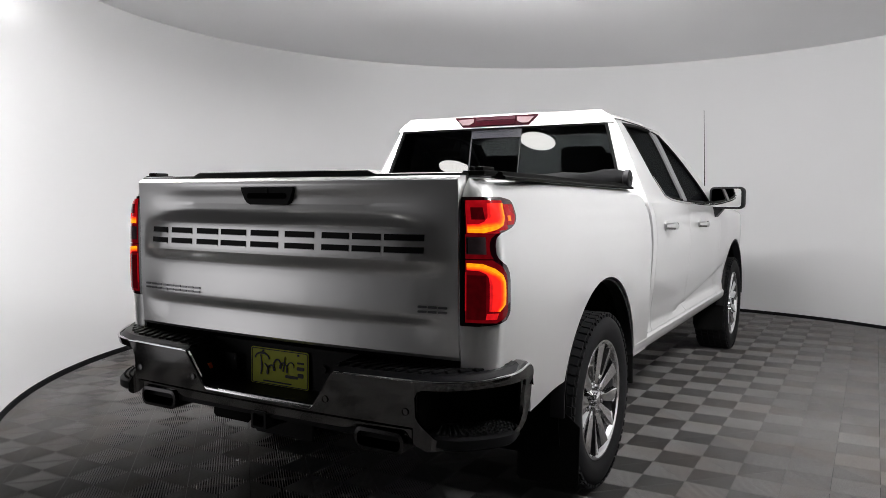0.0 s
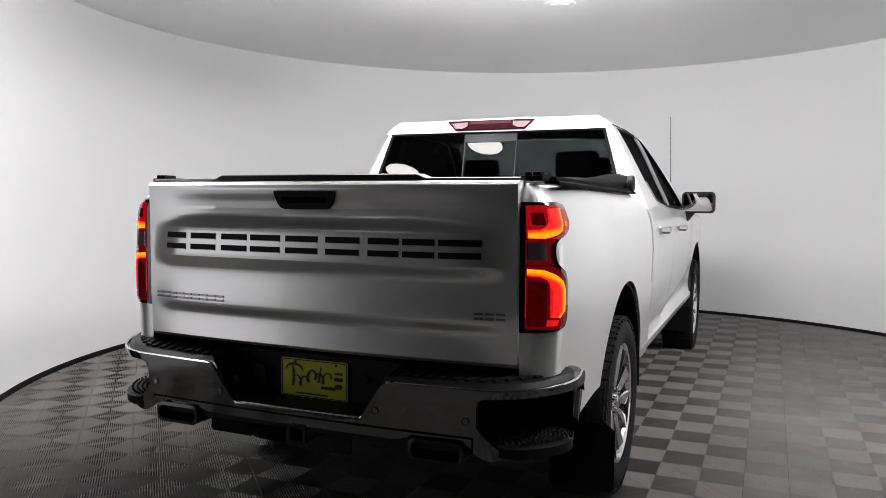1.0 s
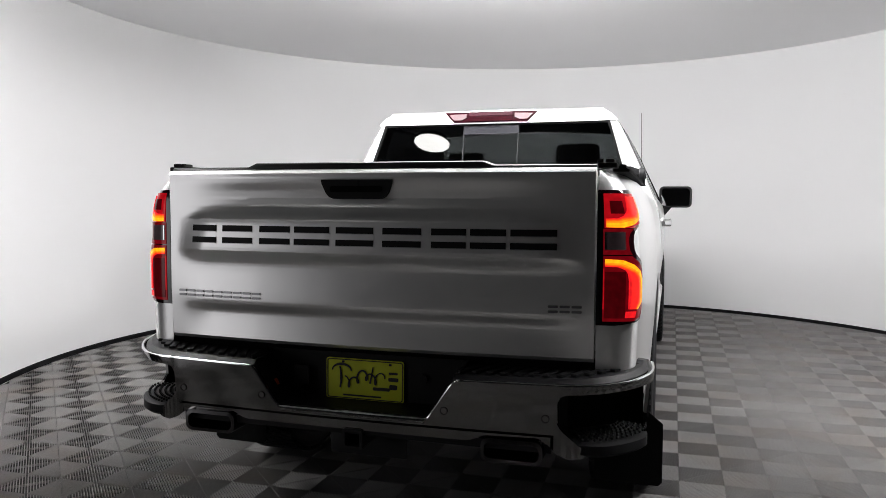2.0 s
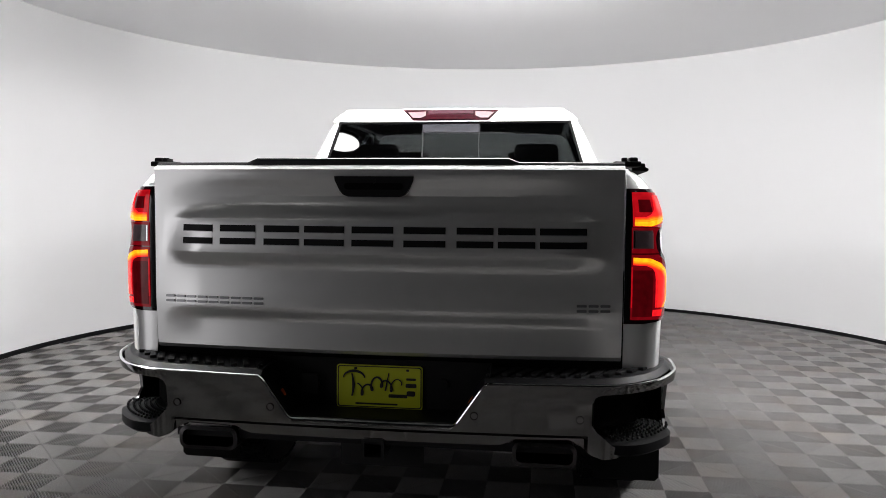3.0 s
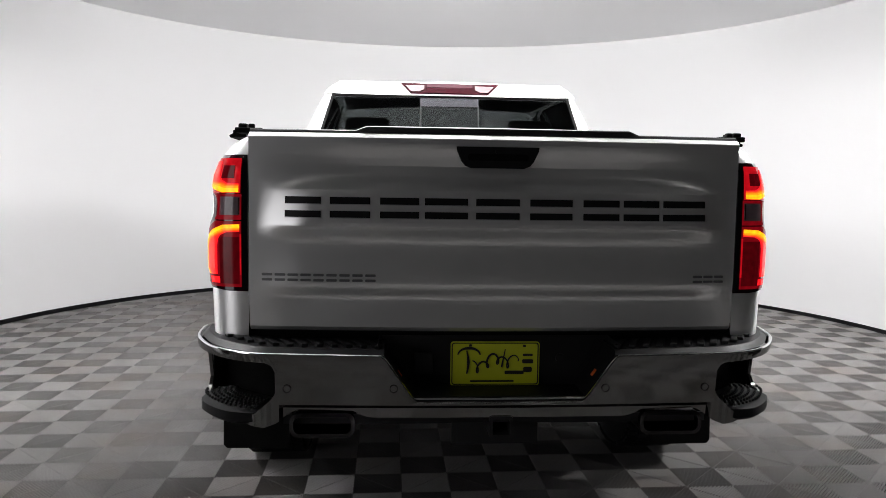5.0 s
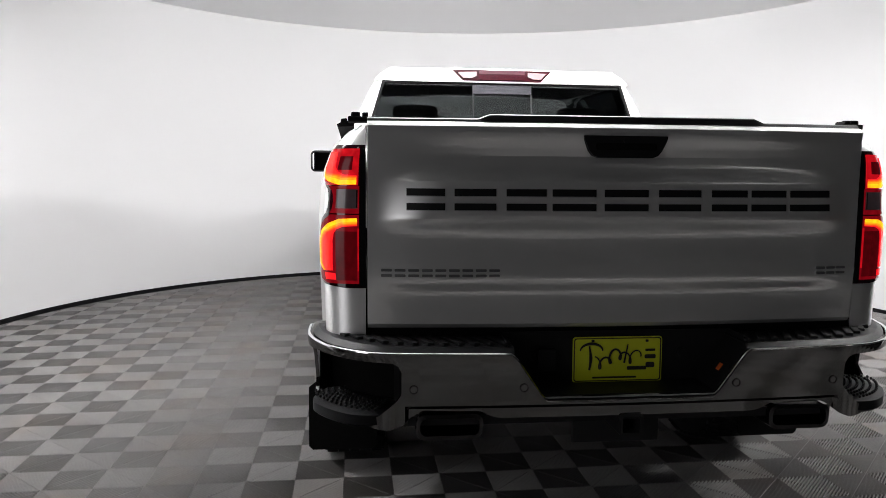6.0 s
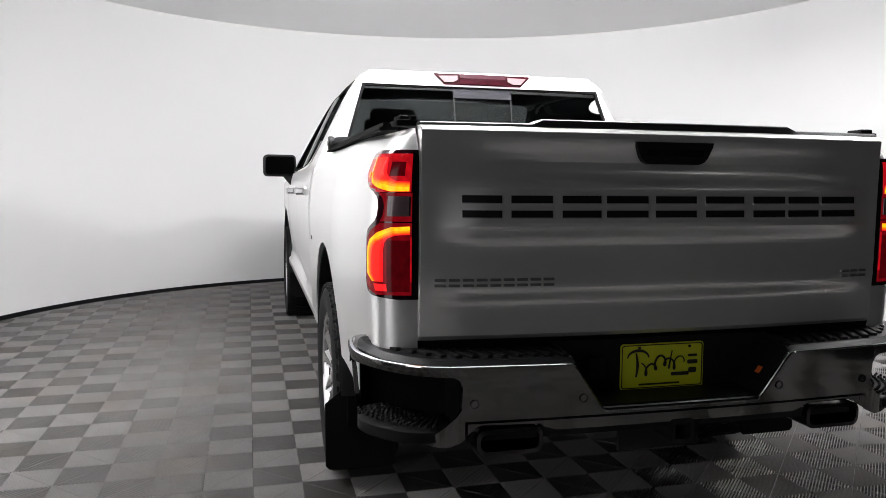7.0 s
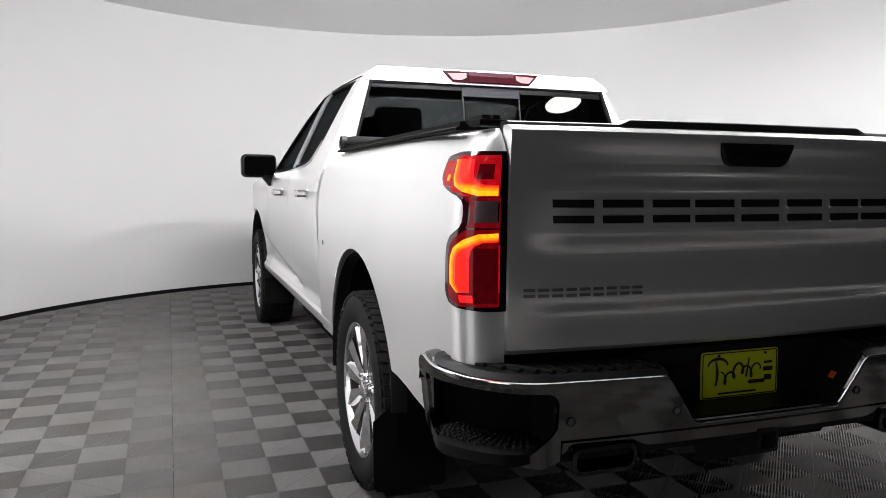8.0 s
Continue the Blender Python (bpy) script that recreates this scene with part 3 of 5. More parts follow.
def greenhouse(s):
    gx = lambda z, d=0.0: s * (lerp(ROOF_W, z) + d)
    bm = bmesh.new()
    o, i = resample(OUT, 4), resample(INN, 4)
    rows = []
    for f in (0.0, 0.25, 0.5, 0.75, 1.0):
        row = []
        for p, q in zip(o, i):
            y, z = p[0] + (q[0] - p[0]) * f, p[1] + (q[1] - p[1]) * f
            row.append((gx(z), y, z))
        rows.append(row + row[:1])
    sheet(bm, rows)
    bmesh.ops.remove_doubles(bm, verts=bm.verts[:], dist=1e-5)
    thick(bm, 0.03)
    pillar = tpart("cab_pillar", bm, WHITE, label="white cab pillar and roof rail", degrees=45)
    # inner lining; its dark colour holds the shade inside the cab
    bm = bmesh.new()
    sheet(bm, [[(x - s * 0.034, y + 0.004, z - 0.004) for x, y, z in row] for row in rows])
    bmesh.ops.remove_doubles(bm, verts=bm.verts[:], dist=1e-5)
    thick(bm, 0.004)
    tpart("pillar_lining", bm, PILLAR_CLOTH, pillar, "cloth pillar lining, darkened for the shade in the cab", degrees=45)
    # black window surround, bright strip, divider and panes
    bm = bmesh.new()
    inner2 = [(y + (2.9 - y) * 0.03, z + (1.55 - z) * 0.07) for y, z in i]
    rows = [[(gx(z, 0.003), y, z) for y, z in r + r[:1]] for r in (i, [((p[0] + q[0]) / 2, (p[1] + q[1]) / 2) for p, q in zip(i, inner2)], inner2)]
    sheet(bm, rows)
    thick(bm, 0.02)
    tpart("window_surround", bm, MATT, pillar)
    bm = bmesh.new()
    tube(bm, [(gx(z, 0.006), y, z - 0.008) for y, z in ((2.345, 1.48), (2.44, 1.366), (2.56, 1.342), (2.8, 1.325), (3.3, 1.305), (3.70, 1.294), (3.79, 1.30))], 0.006, 8)
    tpart("window_strip", bm, BRIGHT, pillar, "chrome strip below the side windows")
    # black post coloured grey, for the pale wall reflected in it
    bm = bmesh.new()
    rows = [[(gx(z, 0.004), y + 0.10 * (1.5 - z), z) for z in steps(1.325, 1.795, 8)] for y in (2.875, 2.93, 2.985)]
    sheet(bm, rows)
    thick(bm, 0.02)
    tpart("door_divider", bm, POST_SHEEN, pillar, "door post, grey for the wall it reflects")
    bm = bmesh.new()
    cen = (2.9, 1.55)
    rows = []
    for f in (0.02, 0.35, 0.7, 1.0):
        rows.append([(gx(cen[1] + (z - cen[1]) * f, -0.008), cen[0] + (y - cen[0]) * f, cen[1] + (z - cen[1]) * f) for y, z in i + i[:1]])
    sheet(bm, rows)
    bmesh.ops.remove_doubles(bm, verts=bm.verts[:], dist=1e-4)
    thick(bm, 0.004)
    tpart("side_window", bm, SIDE_GLASS, pillar, "dark privacy side window")


def cab_top():
    bm = bmesh.new()
    rows = []
    for y in (2.062, 2.07, 2.085, 2.11, 2.15, 2.25, 2.5, 2.8, 3.0, 3.12, 3.20):
        drop = 0.05 * (1 - smooth01((y - 2.06) / 0.08)) ** 2 + 0.035 * smooth01((y - 2.85) / 0.35)
        row = []
        for x in steps(-1, 1, 40):
            ax = abs(x) * 0.722
            z = 1.874 - 0.024 * (ax / 0.66) ** 2.2 if ax < 0.66 else 1.850 - 0.04 * ((ax - 0.66) / 0.062) ** 1.7
            rib = 0.006 * smooth01((ax - 0.28) / 0.03) * smooth01((0.52 - ax) / 0.03) * smooth01((y - 2.1) / 0.1)
            row.append((x * 0.722, y, z - drop - rib))
        rows.append(row)
    sheet(bm, rows)
    thick(bm, 0.02)
    roof = tpart("roof", bm, WHITE, label="white cab roof", degrees=40)
    for s in (1, -1):
        bm = bmesh.new()
        tube(bm, [(s * 0.724, 3.12, 1.800), (s * 0.7235, 2.6, 1.812), (s * 0.7235, 2.2, 1.812), (s * 0.722, 2.095, 1.806), (s * 0.716, 2.060, 1.790)], 0.0028, 6)
        tpart("roof_seam", bm, MATT, roof)
    # rear wall of the cab round the window
    def wall_x(z):
        return lerp(ROOF_W, z) if z > 1.30 else 0.972
    rear_y = lambda z, x: 1.955 + (z - 1.30) * 0.212 + 0.006 * (x / 0.8) ** 2
    bm = bmesh.new()
    zs = steps(0.95, 1.44, 4) + steps(1.44, 1.778, 6)[1:] + [1.80, 1.82, 1.84, 1.852]
    rows = []
    def glass_x(z):
        return 0.80 - (z - 1.44) * 0.30 if 1.44 <= z <= 1.779 else 0.0
    for z in zs:
        row = []
        ext = wall_x(min(z, 1.845)) - 0.004
        for k in steps(-1, 1, 24):
            row.append((k * ext, rear_y(z, k * ext) + 0.02 * abs(k) ** 14, z))
        rows.append(row)
    # side strips beside the window, then below and above it
    low = [r for r, z in zip(rows, zs) if z <= 1.441]
    high = [r for r, z in zip(rows, zs) if z >= 1.777]
    sheet(bm, low)
    sheet(bm, high)
    for s in (1, -1):
        strip = []
        for z in zs:
            if 1.439 <= z <= 1.779:
                ext, g = wall_x(z) - 0.004, glass_x(z)
                strip.append([(s * (g + (ext - g) * k), rear_y(z, g + (ext - g) * k) + 0.02 * k ** 6, z) for k in (0, 0.2, 0.4, 0.6, 0.8, 0.92, 1)])
        sheet(bm, strip)
    thick(bm, 0.02)
    tpart("cab_rear_wall", bm, WHITE, label="white rear wall of the cab", degrees=40)
    # rear window: two fixed panes, sliding middle pane and its frame
    def pane(name, x0, x1, z0, z1, mat, d, label="", thickness=0.005):
        b = bmesh.new()
        r = []
        for z in steps(z0, z1, 6):
            g = glass_x(min(max(z, 1.44), 1.778)) + 0.006
            a, c = max(-g, x0), min(g, x1)
            r.append([(x, rear_y(z, x) + d, z) for x in steps(a, c, 12)])
        sheet(b, r)
        thick(b, thickness)
        return tpart(name, b, mat, win, label)
    b = bmesh.new()
    rim = []
    for f in (-0.004, 0.009):
        loop = []
        for z in steps(1.44, 1.778, 8):
            loop.append((-glass_x(z) + f, z + (f if z < 1.45 else -f if z > 1.77 else 0)))
        for z in steps(1.778, 1.44, 8):
            loop.append((glass_x(z) - f, z + (f if z < 1.45 else -f if z > 1.77 else 0)))
        rim.append([(x, rear_y(z, x) - 0.002, z) for x, z in loop + loop[:1]])
    sheet(b, rim)
    thick(b, 0.01)
    win = tpart("rear_window", b, MATT, None, "dark tinted rear window with a sliding middle pane")
    pane("fixed_pane", -0.9, -0.185, 1.445, 1.776, GLASS, 0.004)
    pane("fixed_pane", 0.165, 0.9, 1.445, 1.776, GLASS, 0.004)
    pane("sliding_pane", -0.178, 0.158, 1.445, 1.715, GLASS, 0.008)
    pane("slider_header", -0.183, 0.163, 1.716, 1.774, TRIM_GREY, 0.002)
    for x in (-0.1815, 0.1615):
        b = bmesh.new()
        r = [(x, rear_y(z, x) + 0.003, z) for z in steps(1.446, 1.772, 4)]
        tube(b, r, 0.005, 6)
        tpart("slider_rail", b, BLACK, win)
    # high brake light with the cargo lamps at its ends
    def slab(outline, name, mat, par, d0, depth, label=""):
        b = bmesh.new()
        prism(b, outline, lambda a, c, d: (a - 0.012, rear_y(c, a) - d0 + d, c), depth)
        return tpart(name, b, mat, par, label, degrees=25)
    hb = slab([(-0.292, 1.853), (0.292, 1.853), (0.228, 1.789), (-0.228, 1.789)], "high_brake_light", BRAKE_RED, None, 0.026, 0.05, "dark red high brake light with clear cargo lamps")
    slab([(-0.262, 1.838), (-0.150, 1.842), (-0.150, 1.818), (-0.180, 1.803), (-0.228, 1.803)], "cargo_lamp", CARGO, hb, 0.031, 0.012)
    slab([(0.150, 1.842), (0.262, 1.838), (0.228, 1.803), (0.180, 1.803), (0.150, 1.818)], "cargo_lamp", CARGO, hb, 0.031, 0.012)
    slab([(-0.136, 1.827), (0.136, 1.827), (0.136, 1.795), (-0.136, 1.795)], "brake_lens", BRAKE_RED, hb, 0.031, 0.012)
    slab([(-0.136, 1.849), (0.136, 1.849), (0.136, 1.829), (-0.136, 1.829)], "brake_reflector", BRAKE_CLEAR, hb, 0.030, 0.012)
    # windscreen
    b = bmesh.new()
    r = []
    for f in steps(0, 1, 8):
        z = 1.255 + (1.815 - 1.255) * f
        ext = lerp(ROOF_W, z) - 0.02
        r.append([(x, 4.17 - (4.17 - 3.19) * f + 0.10 * (1 - (x / ext) ** 2) * (1 - 0.5 * f), z) for x in steps(-ext, ext, 16)])
    sheet(b, r)
    thick(b, 0.006)
    tpart("windscreen", b, WINDSHIELD, None, "clear windscreen")
    # bonnet and nose
    b = bmesh.new()
    r = []
    for y in steps(4.10, 5.86, 14):
        z = 1.300 - 0.085 * smooth01((y - 4.1) / 1.6) - 0.09 * smooth01((y - 5.6) / 0.3)
        w = 0.87 * (1 - 0.10 * smooth01((y - 5.1) / 0.75))
        r.append([(x * w, y, z - 0.03 * abs(x) ** 3 + 0.02 * smooth01((abs(x) - 0.45) / 0.08) * smooth01((0.8 - abs(x)) / 0.1)) for x in steps(-1, 1, 24)])
    sheet(b, r)
    thick(b, 0.02)
    tpart("bonnet", b, WHITE, None, "white bonnet", degrees=40)
    b = bmesh.new()
    loops = []
    for z, y, w in ((0.42, 5.78, 0.84), (0.55, 5.88, 0.88), (0.75, 5.92, 0.90), (1.0, 5.90, 0.90), (1.14, 5.84, 0.89)):
        pts = [(x * w, y - 0.16 * abs(x) ** 3, z) for x in steps(-1, 1, 16)]
        loops.append(pts + [(x, yy - 0.12, zz) for x, yy, zz in reversed(pts)])
    loft(b, loops)
    tpart("front_fascia", b, BLACK, None, "black front fascia", degrees=45)


def cabin():
    """Seats, dashboard and lining seen dimly through the glass."""
    bm = bmesh.new()
    block(bm, (0, 3.0, 0.62), (1.80, 2.1, 0.06), 0.01)
    tpart("cabin_floor", bm, MATT)
    bm = bmesh.new()
    block(bm, (0, 2.13, 1.12), (1.6, 0.10, 0.70), 0.03)
    tpart("cabin_back_panel", bm, MATT)
    bm = bmesh.new()
    rows = [[(x, y, 1.80 + 0.03 * (1 - (x / 0.66) ** 2)) for x in steps(-0.66, 0.66, 10)] for y in (2.14, 2.6, 3.1)]
    sheet(bm, rows)
    thick(bm, 0.012)
    tpart("headliner", bm, LINING)
    bm = bmesh.new()
    loops = []
    for x in (-0.86, -0.8, 0.8, 0.86):
        e = 0.03 if abs(x) > 0.83 else 0
        loops.append([(x, 3.70 + e, 0.85), (x, 3.66 + e, 1.16), (x, 3.78, 1.25 - e), (x, 4.15, 1.25 - e), (x, 4.15, 0.85)])
    loft(bm, loops)
    tpart("dashboard", bm, MATT)
    bm = bmesh.new()
    c, ax = Vector((-0.42, 3.52, 1.16)), Vector((0, -0.85, 0.52)).normalized()
    u, v = Vector((1, 0, 0)), ax.cross(Vector((1, 0, 0)))
    ring = [[c + (0.19 + 0.014 * math.cos(b)) * (math.cos(a) * u + math.sin(a) * v) + 0.014 * math.sin(b) * ax for b in steps(0, 2 * math.pi, 8)[:-1]] for a in steps(0, 2 * math.pi, 32)]
    loft(bm, ring, cap=False)
    bmesh.ops.remove_doubles(bm, verts=bm.verts[:], dist=1e-4)
    block(bm, c, (0.36, 0.03, 0.06), 0.008)
    tpart("steering_wheel", bm, MATT)
    def seat(x, y, w, lean=0.16):
        bm = bmesh.new()
        block(bm, (x, y, 0.92), (w, 0.5, 0.16), 0.05, segments=3)
        block(bm, (x, y - 0.25, 1.20), (w, 0.14, 0.58), 0.05, Matrix.Rotation(lean, 4, "X"), segments=3)
        tpart("cabin_seat", bm, SEAT)
    def headrest(x, y, w=0.27):
        bm = bmesh.new()
        block(bm, (x, y, 1.575), (w, 0.10, 0.17), 0.045, Matrix.Rotation(0.1, 4, "X"), segments=3)
        for k in (-0.06, 0.06):
            tube(bm, [(x + k, y, 1.42), (x + k, y, 1.52)], 0.007, 6)
        tpart("headrest", bm, SEAT)
    for x in (-0.42, 0.42):
        seat(x, 3.30, 0.54)
        headrest(x, 2.99)
    seat(0.0, 2.50, 1.5, 0.1)
    for x in (-0.5, 0.5):
        headrest(x, 2.22)


def bed():
    bm = bmesh.new()
    block(bm, (0, 1.02, 0.88), (1.58, 1.82, 0.03))
    tpart("bed_floor", bm, MATT)
    bm = bmesh.new()
    block(bm, (0, 1.92, 1.14), (1.58, 0.03, 0.53))
    tpart("bed_front_wall", bm, WHITE)


GATE = [(0.766, 0.036), (0.772, 0.018), (0.785, 0.004), (0.860, 0.011), (0.880, 0.0115), (0.890, 0.009), (0.918, -0.008), (0.930, -0.011), (0.945, -0.011), (1.060, -0.004), (1.075, -0.006), (1.088, -0.012), (1.112, -0.030), (1.122, -0.035), (1.135, -0.036), (1.225, -0.030), (1.240, -0.027), (1.252, -0.020), (1.268, -0.008), (1.290, 0.004), (1.320, 0.010), (1.350, 0.004), (1.375, -0.006), (1.395, -0.010), (1.410, -0.008), (1.420, 0.002), (1.425, 0.018)]


def gate_y(x, z):
    mid = lerp(GATE, z)
    flat = lerp([(0.766, 0.036), (0.772, 0.014), (0.785, 0.006), (0.95, -0.004), (1.25, -0.002), (1.38, -0.004), (1.41, -0.006), (1.420, 0.004), (1.425, 0.018)], z)
    fade = lerp([(0.77, 0.17), (1.05, 0.17), (1.12, 0.17), (1.24, 0.22), (1.30, 0.40), (1.43, 0.40)], z)
    b = smooth01((0.805 - 0.10 * max(0.0, z - 1.13) * (z < 1.27) - abs(x)) / fade)
    return flat + (mid - flat) * b + 0.028 * (x / 0.72) ** 2 - 0.001


def tailgate():
    bm = bmesh.new()
    zs = sorted({round(z, 4) for (a, _), (b, _) in zip(GATE, GATE[1:]) for z in steps(a, b, 3)})
    xs = steps(-0.8225, -0.62, 26) + steps(-0.62, 0.62, 36)[1:-1] + steps(0.62, 0.8225, 26)
    rows = [[(x, gate_y(x, z), z) for x in xs] for z in zs]
    sheet(bm, rows)
    top, back = rows[-1], [(x, 0.10, 1.425) for x in xs]
    sheet(bm, [top, back, [(x, 0.105, 0.80) for x in xs]])
    for k in (0, -1):
        col = [r[k] for r in rows]
        sheet(bm, [col, [(x, 0.09, z) for x, y, z in col]])
    bmesh.ops.remove_doubles(bm, verts=bm.verts[:], dist=1e-5)
    bmesh.ops.recalc_face_normals(bm, faces=bm.faces[:])
    gate = tpart("tailgate", bm, WHITE, None, "white sculpted tailgate with dark lettering bars", degrees=20)
    # black cap along its top edge, raised in the middle
    bm = bmesh.new()
    loops = []
    for x in (-0.822, -0.6, -0.475, -0.44, 0.0, 0.44, 0.475, 0.6, 0.822):
        h = 1.450 if abs(x) <= 0.45 else 1.436
        y = gate_y(x, 1.425)
        loops.append([(x, y - 0.001, 1.426), (x, y + 0.004, h - 0.003), (x, y + 0.012, h), (x, 0.10, h), (x, 0.112, h - 0.006), (x, 0.112, 1.40), (x, 0.101, 1.40), (x, 0.101, 1.426)])
    loft(bm, loops)
    tpart("gate_cap", bm, BLACK, gate, "black plastic cap along the tailgate top")
    # handle pod
    bm = bmesh.new()
    outline = [(-0.136, 1.386), (0.136, 1.386), (0.134, 1.372), (0.118, 1.338), (0.106, 1.324), (0.088, 1.317), (-0.088, 1.317), (-0.106, 1.324), (-0.118, 1.338), (-0.134, 1.372)]
    prism(bm, outline, lambda a, c, d: (a - 0.011, -0.019 + 0.10 * (1.386 - c) * 0.4 + d, c), 0.05)
    pod = tpart("gate_handle", bm, BLACK, gate, "black tailgate handle pod")
    bm = bmesh.new()
    prism(bm, rounded(0.20, 0.022, 0.009, cy=1.352), lambda a, c, d: (a - 0.011, -0.021 + d, c), 0.02)
    tpart("pull_bar", bm, MATT, pod)
    bm = bmesh.new()
    tube(bm, [(-0.011, -0.022, 1.372), (-0.011, -0.008, 1.372)], 0.010, 16)
    tpart("rear_camera", bm, LETTER, pod)
    # the nine sunk signs of the maker's name, as plain pairs of bars
    spans = [(-0.703, -0.585), (-0.556, -0.426), (-0.394, -0.268), (-0.249, -0.109), (-0.082, 0.061), (0.096, 0.237), (0.274, 0.396), (0.411, 0.533), (0.548, 0.701)]
    for x0, x1 in spans:
        for z0, z1 in ((1.194, 1.217), (1.150, 1.172)):
            bm = bmesh.new()
            n = 6
            rows = [[(x, gate_y(x, z) - 0.003, z) for x in steps(x0, x1, n)] for z in (z0, (z0 + z1) / 2, z1)]
            sheet(bm, rows)
            thick(bm, 0.004)
            bar = tpart("sign_bar", bm, LETTER, gate, "dark satin lettering bar")
            # pale strip below each bar stands for its bevel catching light
            bm = bmesh.new()
            sheet(bm, [[(x, gate_y(x, z) - 0.0034, z) for x in steps(x0, x1, n)] for z in (z0 - 0.0022, z0 + 0.0004)])
            thick(bm, 0.0035)
            tpart("bar_glint", bm, LETTER_GLINT, bar)
    # chrome badge bars: the model name and the trim level
    for x0, n, w, gap, h in ((-0.781, 9, 0.034, 0.0085, 0.024), (0.672, 3, 0.033, 0.006, 0.024)):
        for k in range(n):
            bm = bmesh.new()
            a = x0 + k * (w + gap)
            for zz in (0.9425, 0.9595):
                prism(bm, rounded(w, 0.008, 0.002, 2, a + w / 2, zz), lambda p, c, d: (p, gate_y(p, c) - 0.005 + d, c), 0.006)
            tpart("badge_bar", bm, BADGE, gate, "small chrome badge bar")
    return gate


LAMP_OUT = [(0.900, 0.30), (0.904, 0.49), (0.909, 0.744), (0.921, 0.97), (0.935, 1.08), (0.950, 1.13), (1.06, 1.10), (1.085, 1.06), (1.111, 0.93), (1.125, 0.80), (1.137, 0.712), (1.153, 0.665), (1.18, 0.652), (1.20, 0.668), (1.212, 0.713), (1.225, 0.841), (1.233, 1.10), (1.24, 1.31), (1.253, 1.52), (1.27, 1.62), (1.29, 1.66), (1.315, 1.66), (1.330, 1.63), (1.338, 1.56), (1.343, 1.42), (1.350, 1.1)]
# lit channels of the lamp: outer and inner border as (turn round the corner, height)
UP_OUT = [(0.15, 1.227), (0.44, 1.226), (0.695, 1.237), (0.90, 1.252), (0.985, 1.275), (1.03, 1.30), (1.08, 1.328)]
UP_IN = [(0.15, 1.256), (0.36, 1.257), (0.47, 1.266), (0.53, 1.278), (0.555, 1.290), (0.57, 1.305), (0.59, 1.328)]
LOW_OUT = [(0.127, 1.122), (0.396, 1.119), (0.607, 1.103), (0.78, 1.080), (0.85, 1.055), (0.865, 1.02), (0.86, 0.978), (0.72, 0.954)]
LOW_IN = [(0.125, 1.097), (0.326, 1.095), (0.44, 1.085), (0.49, 1.072), (0.508, 1.050), (0.51, 1.01), (0.51, 0.975), (0.51, 0.955)]


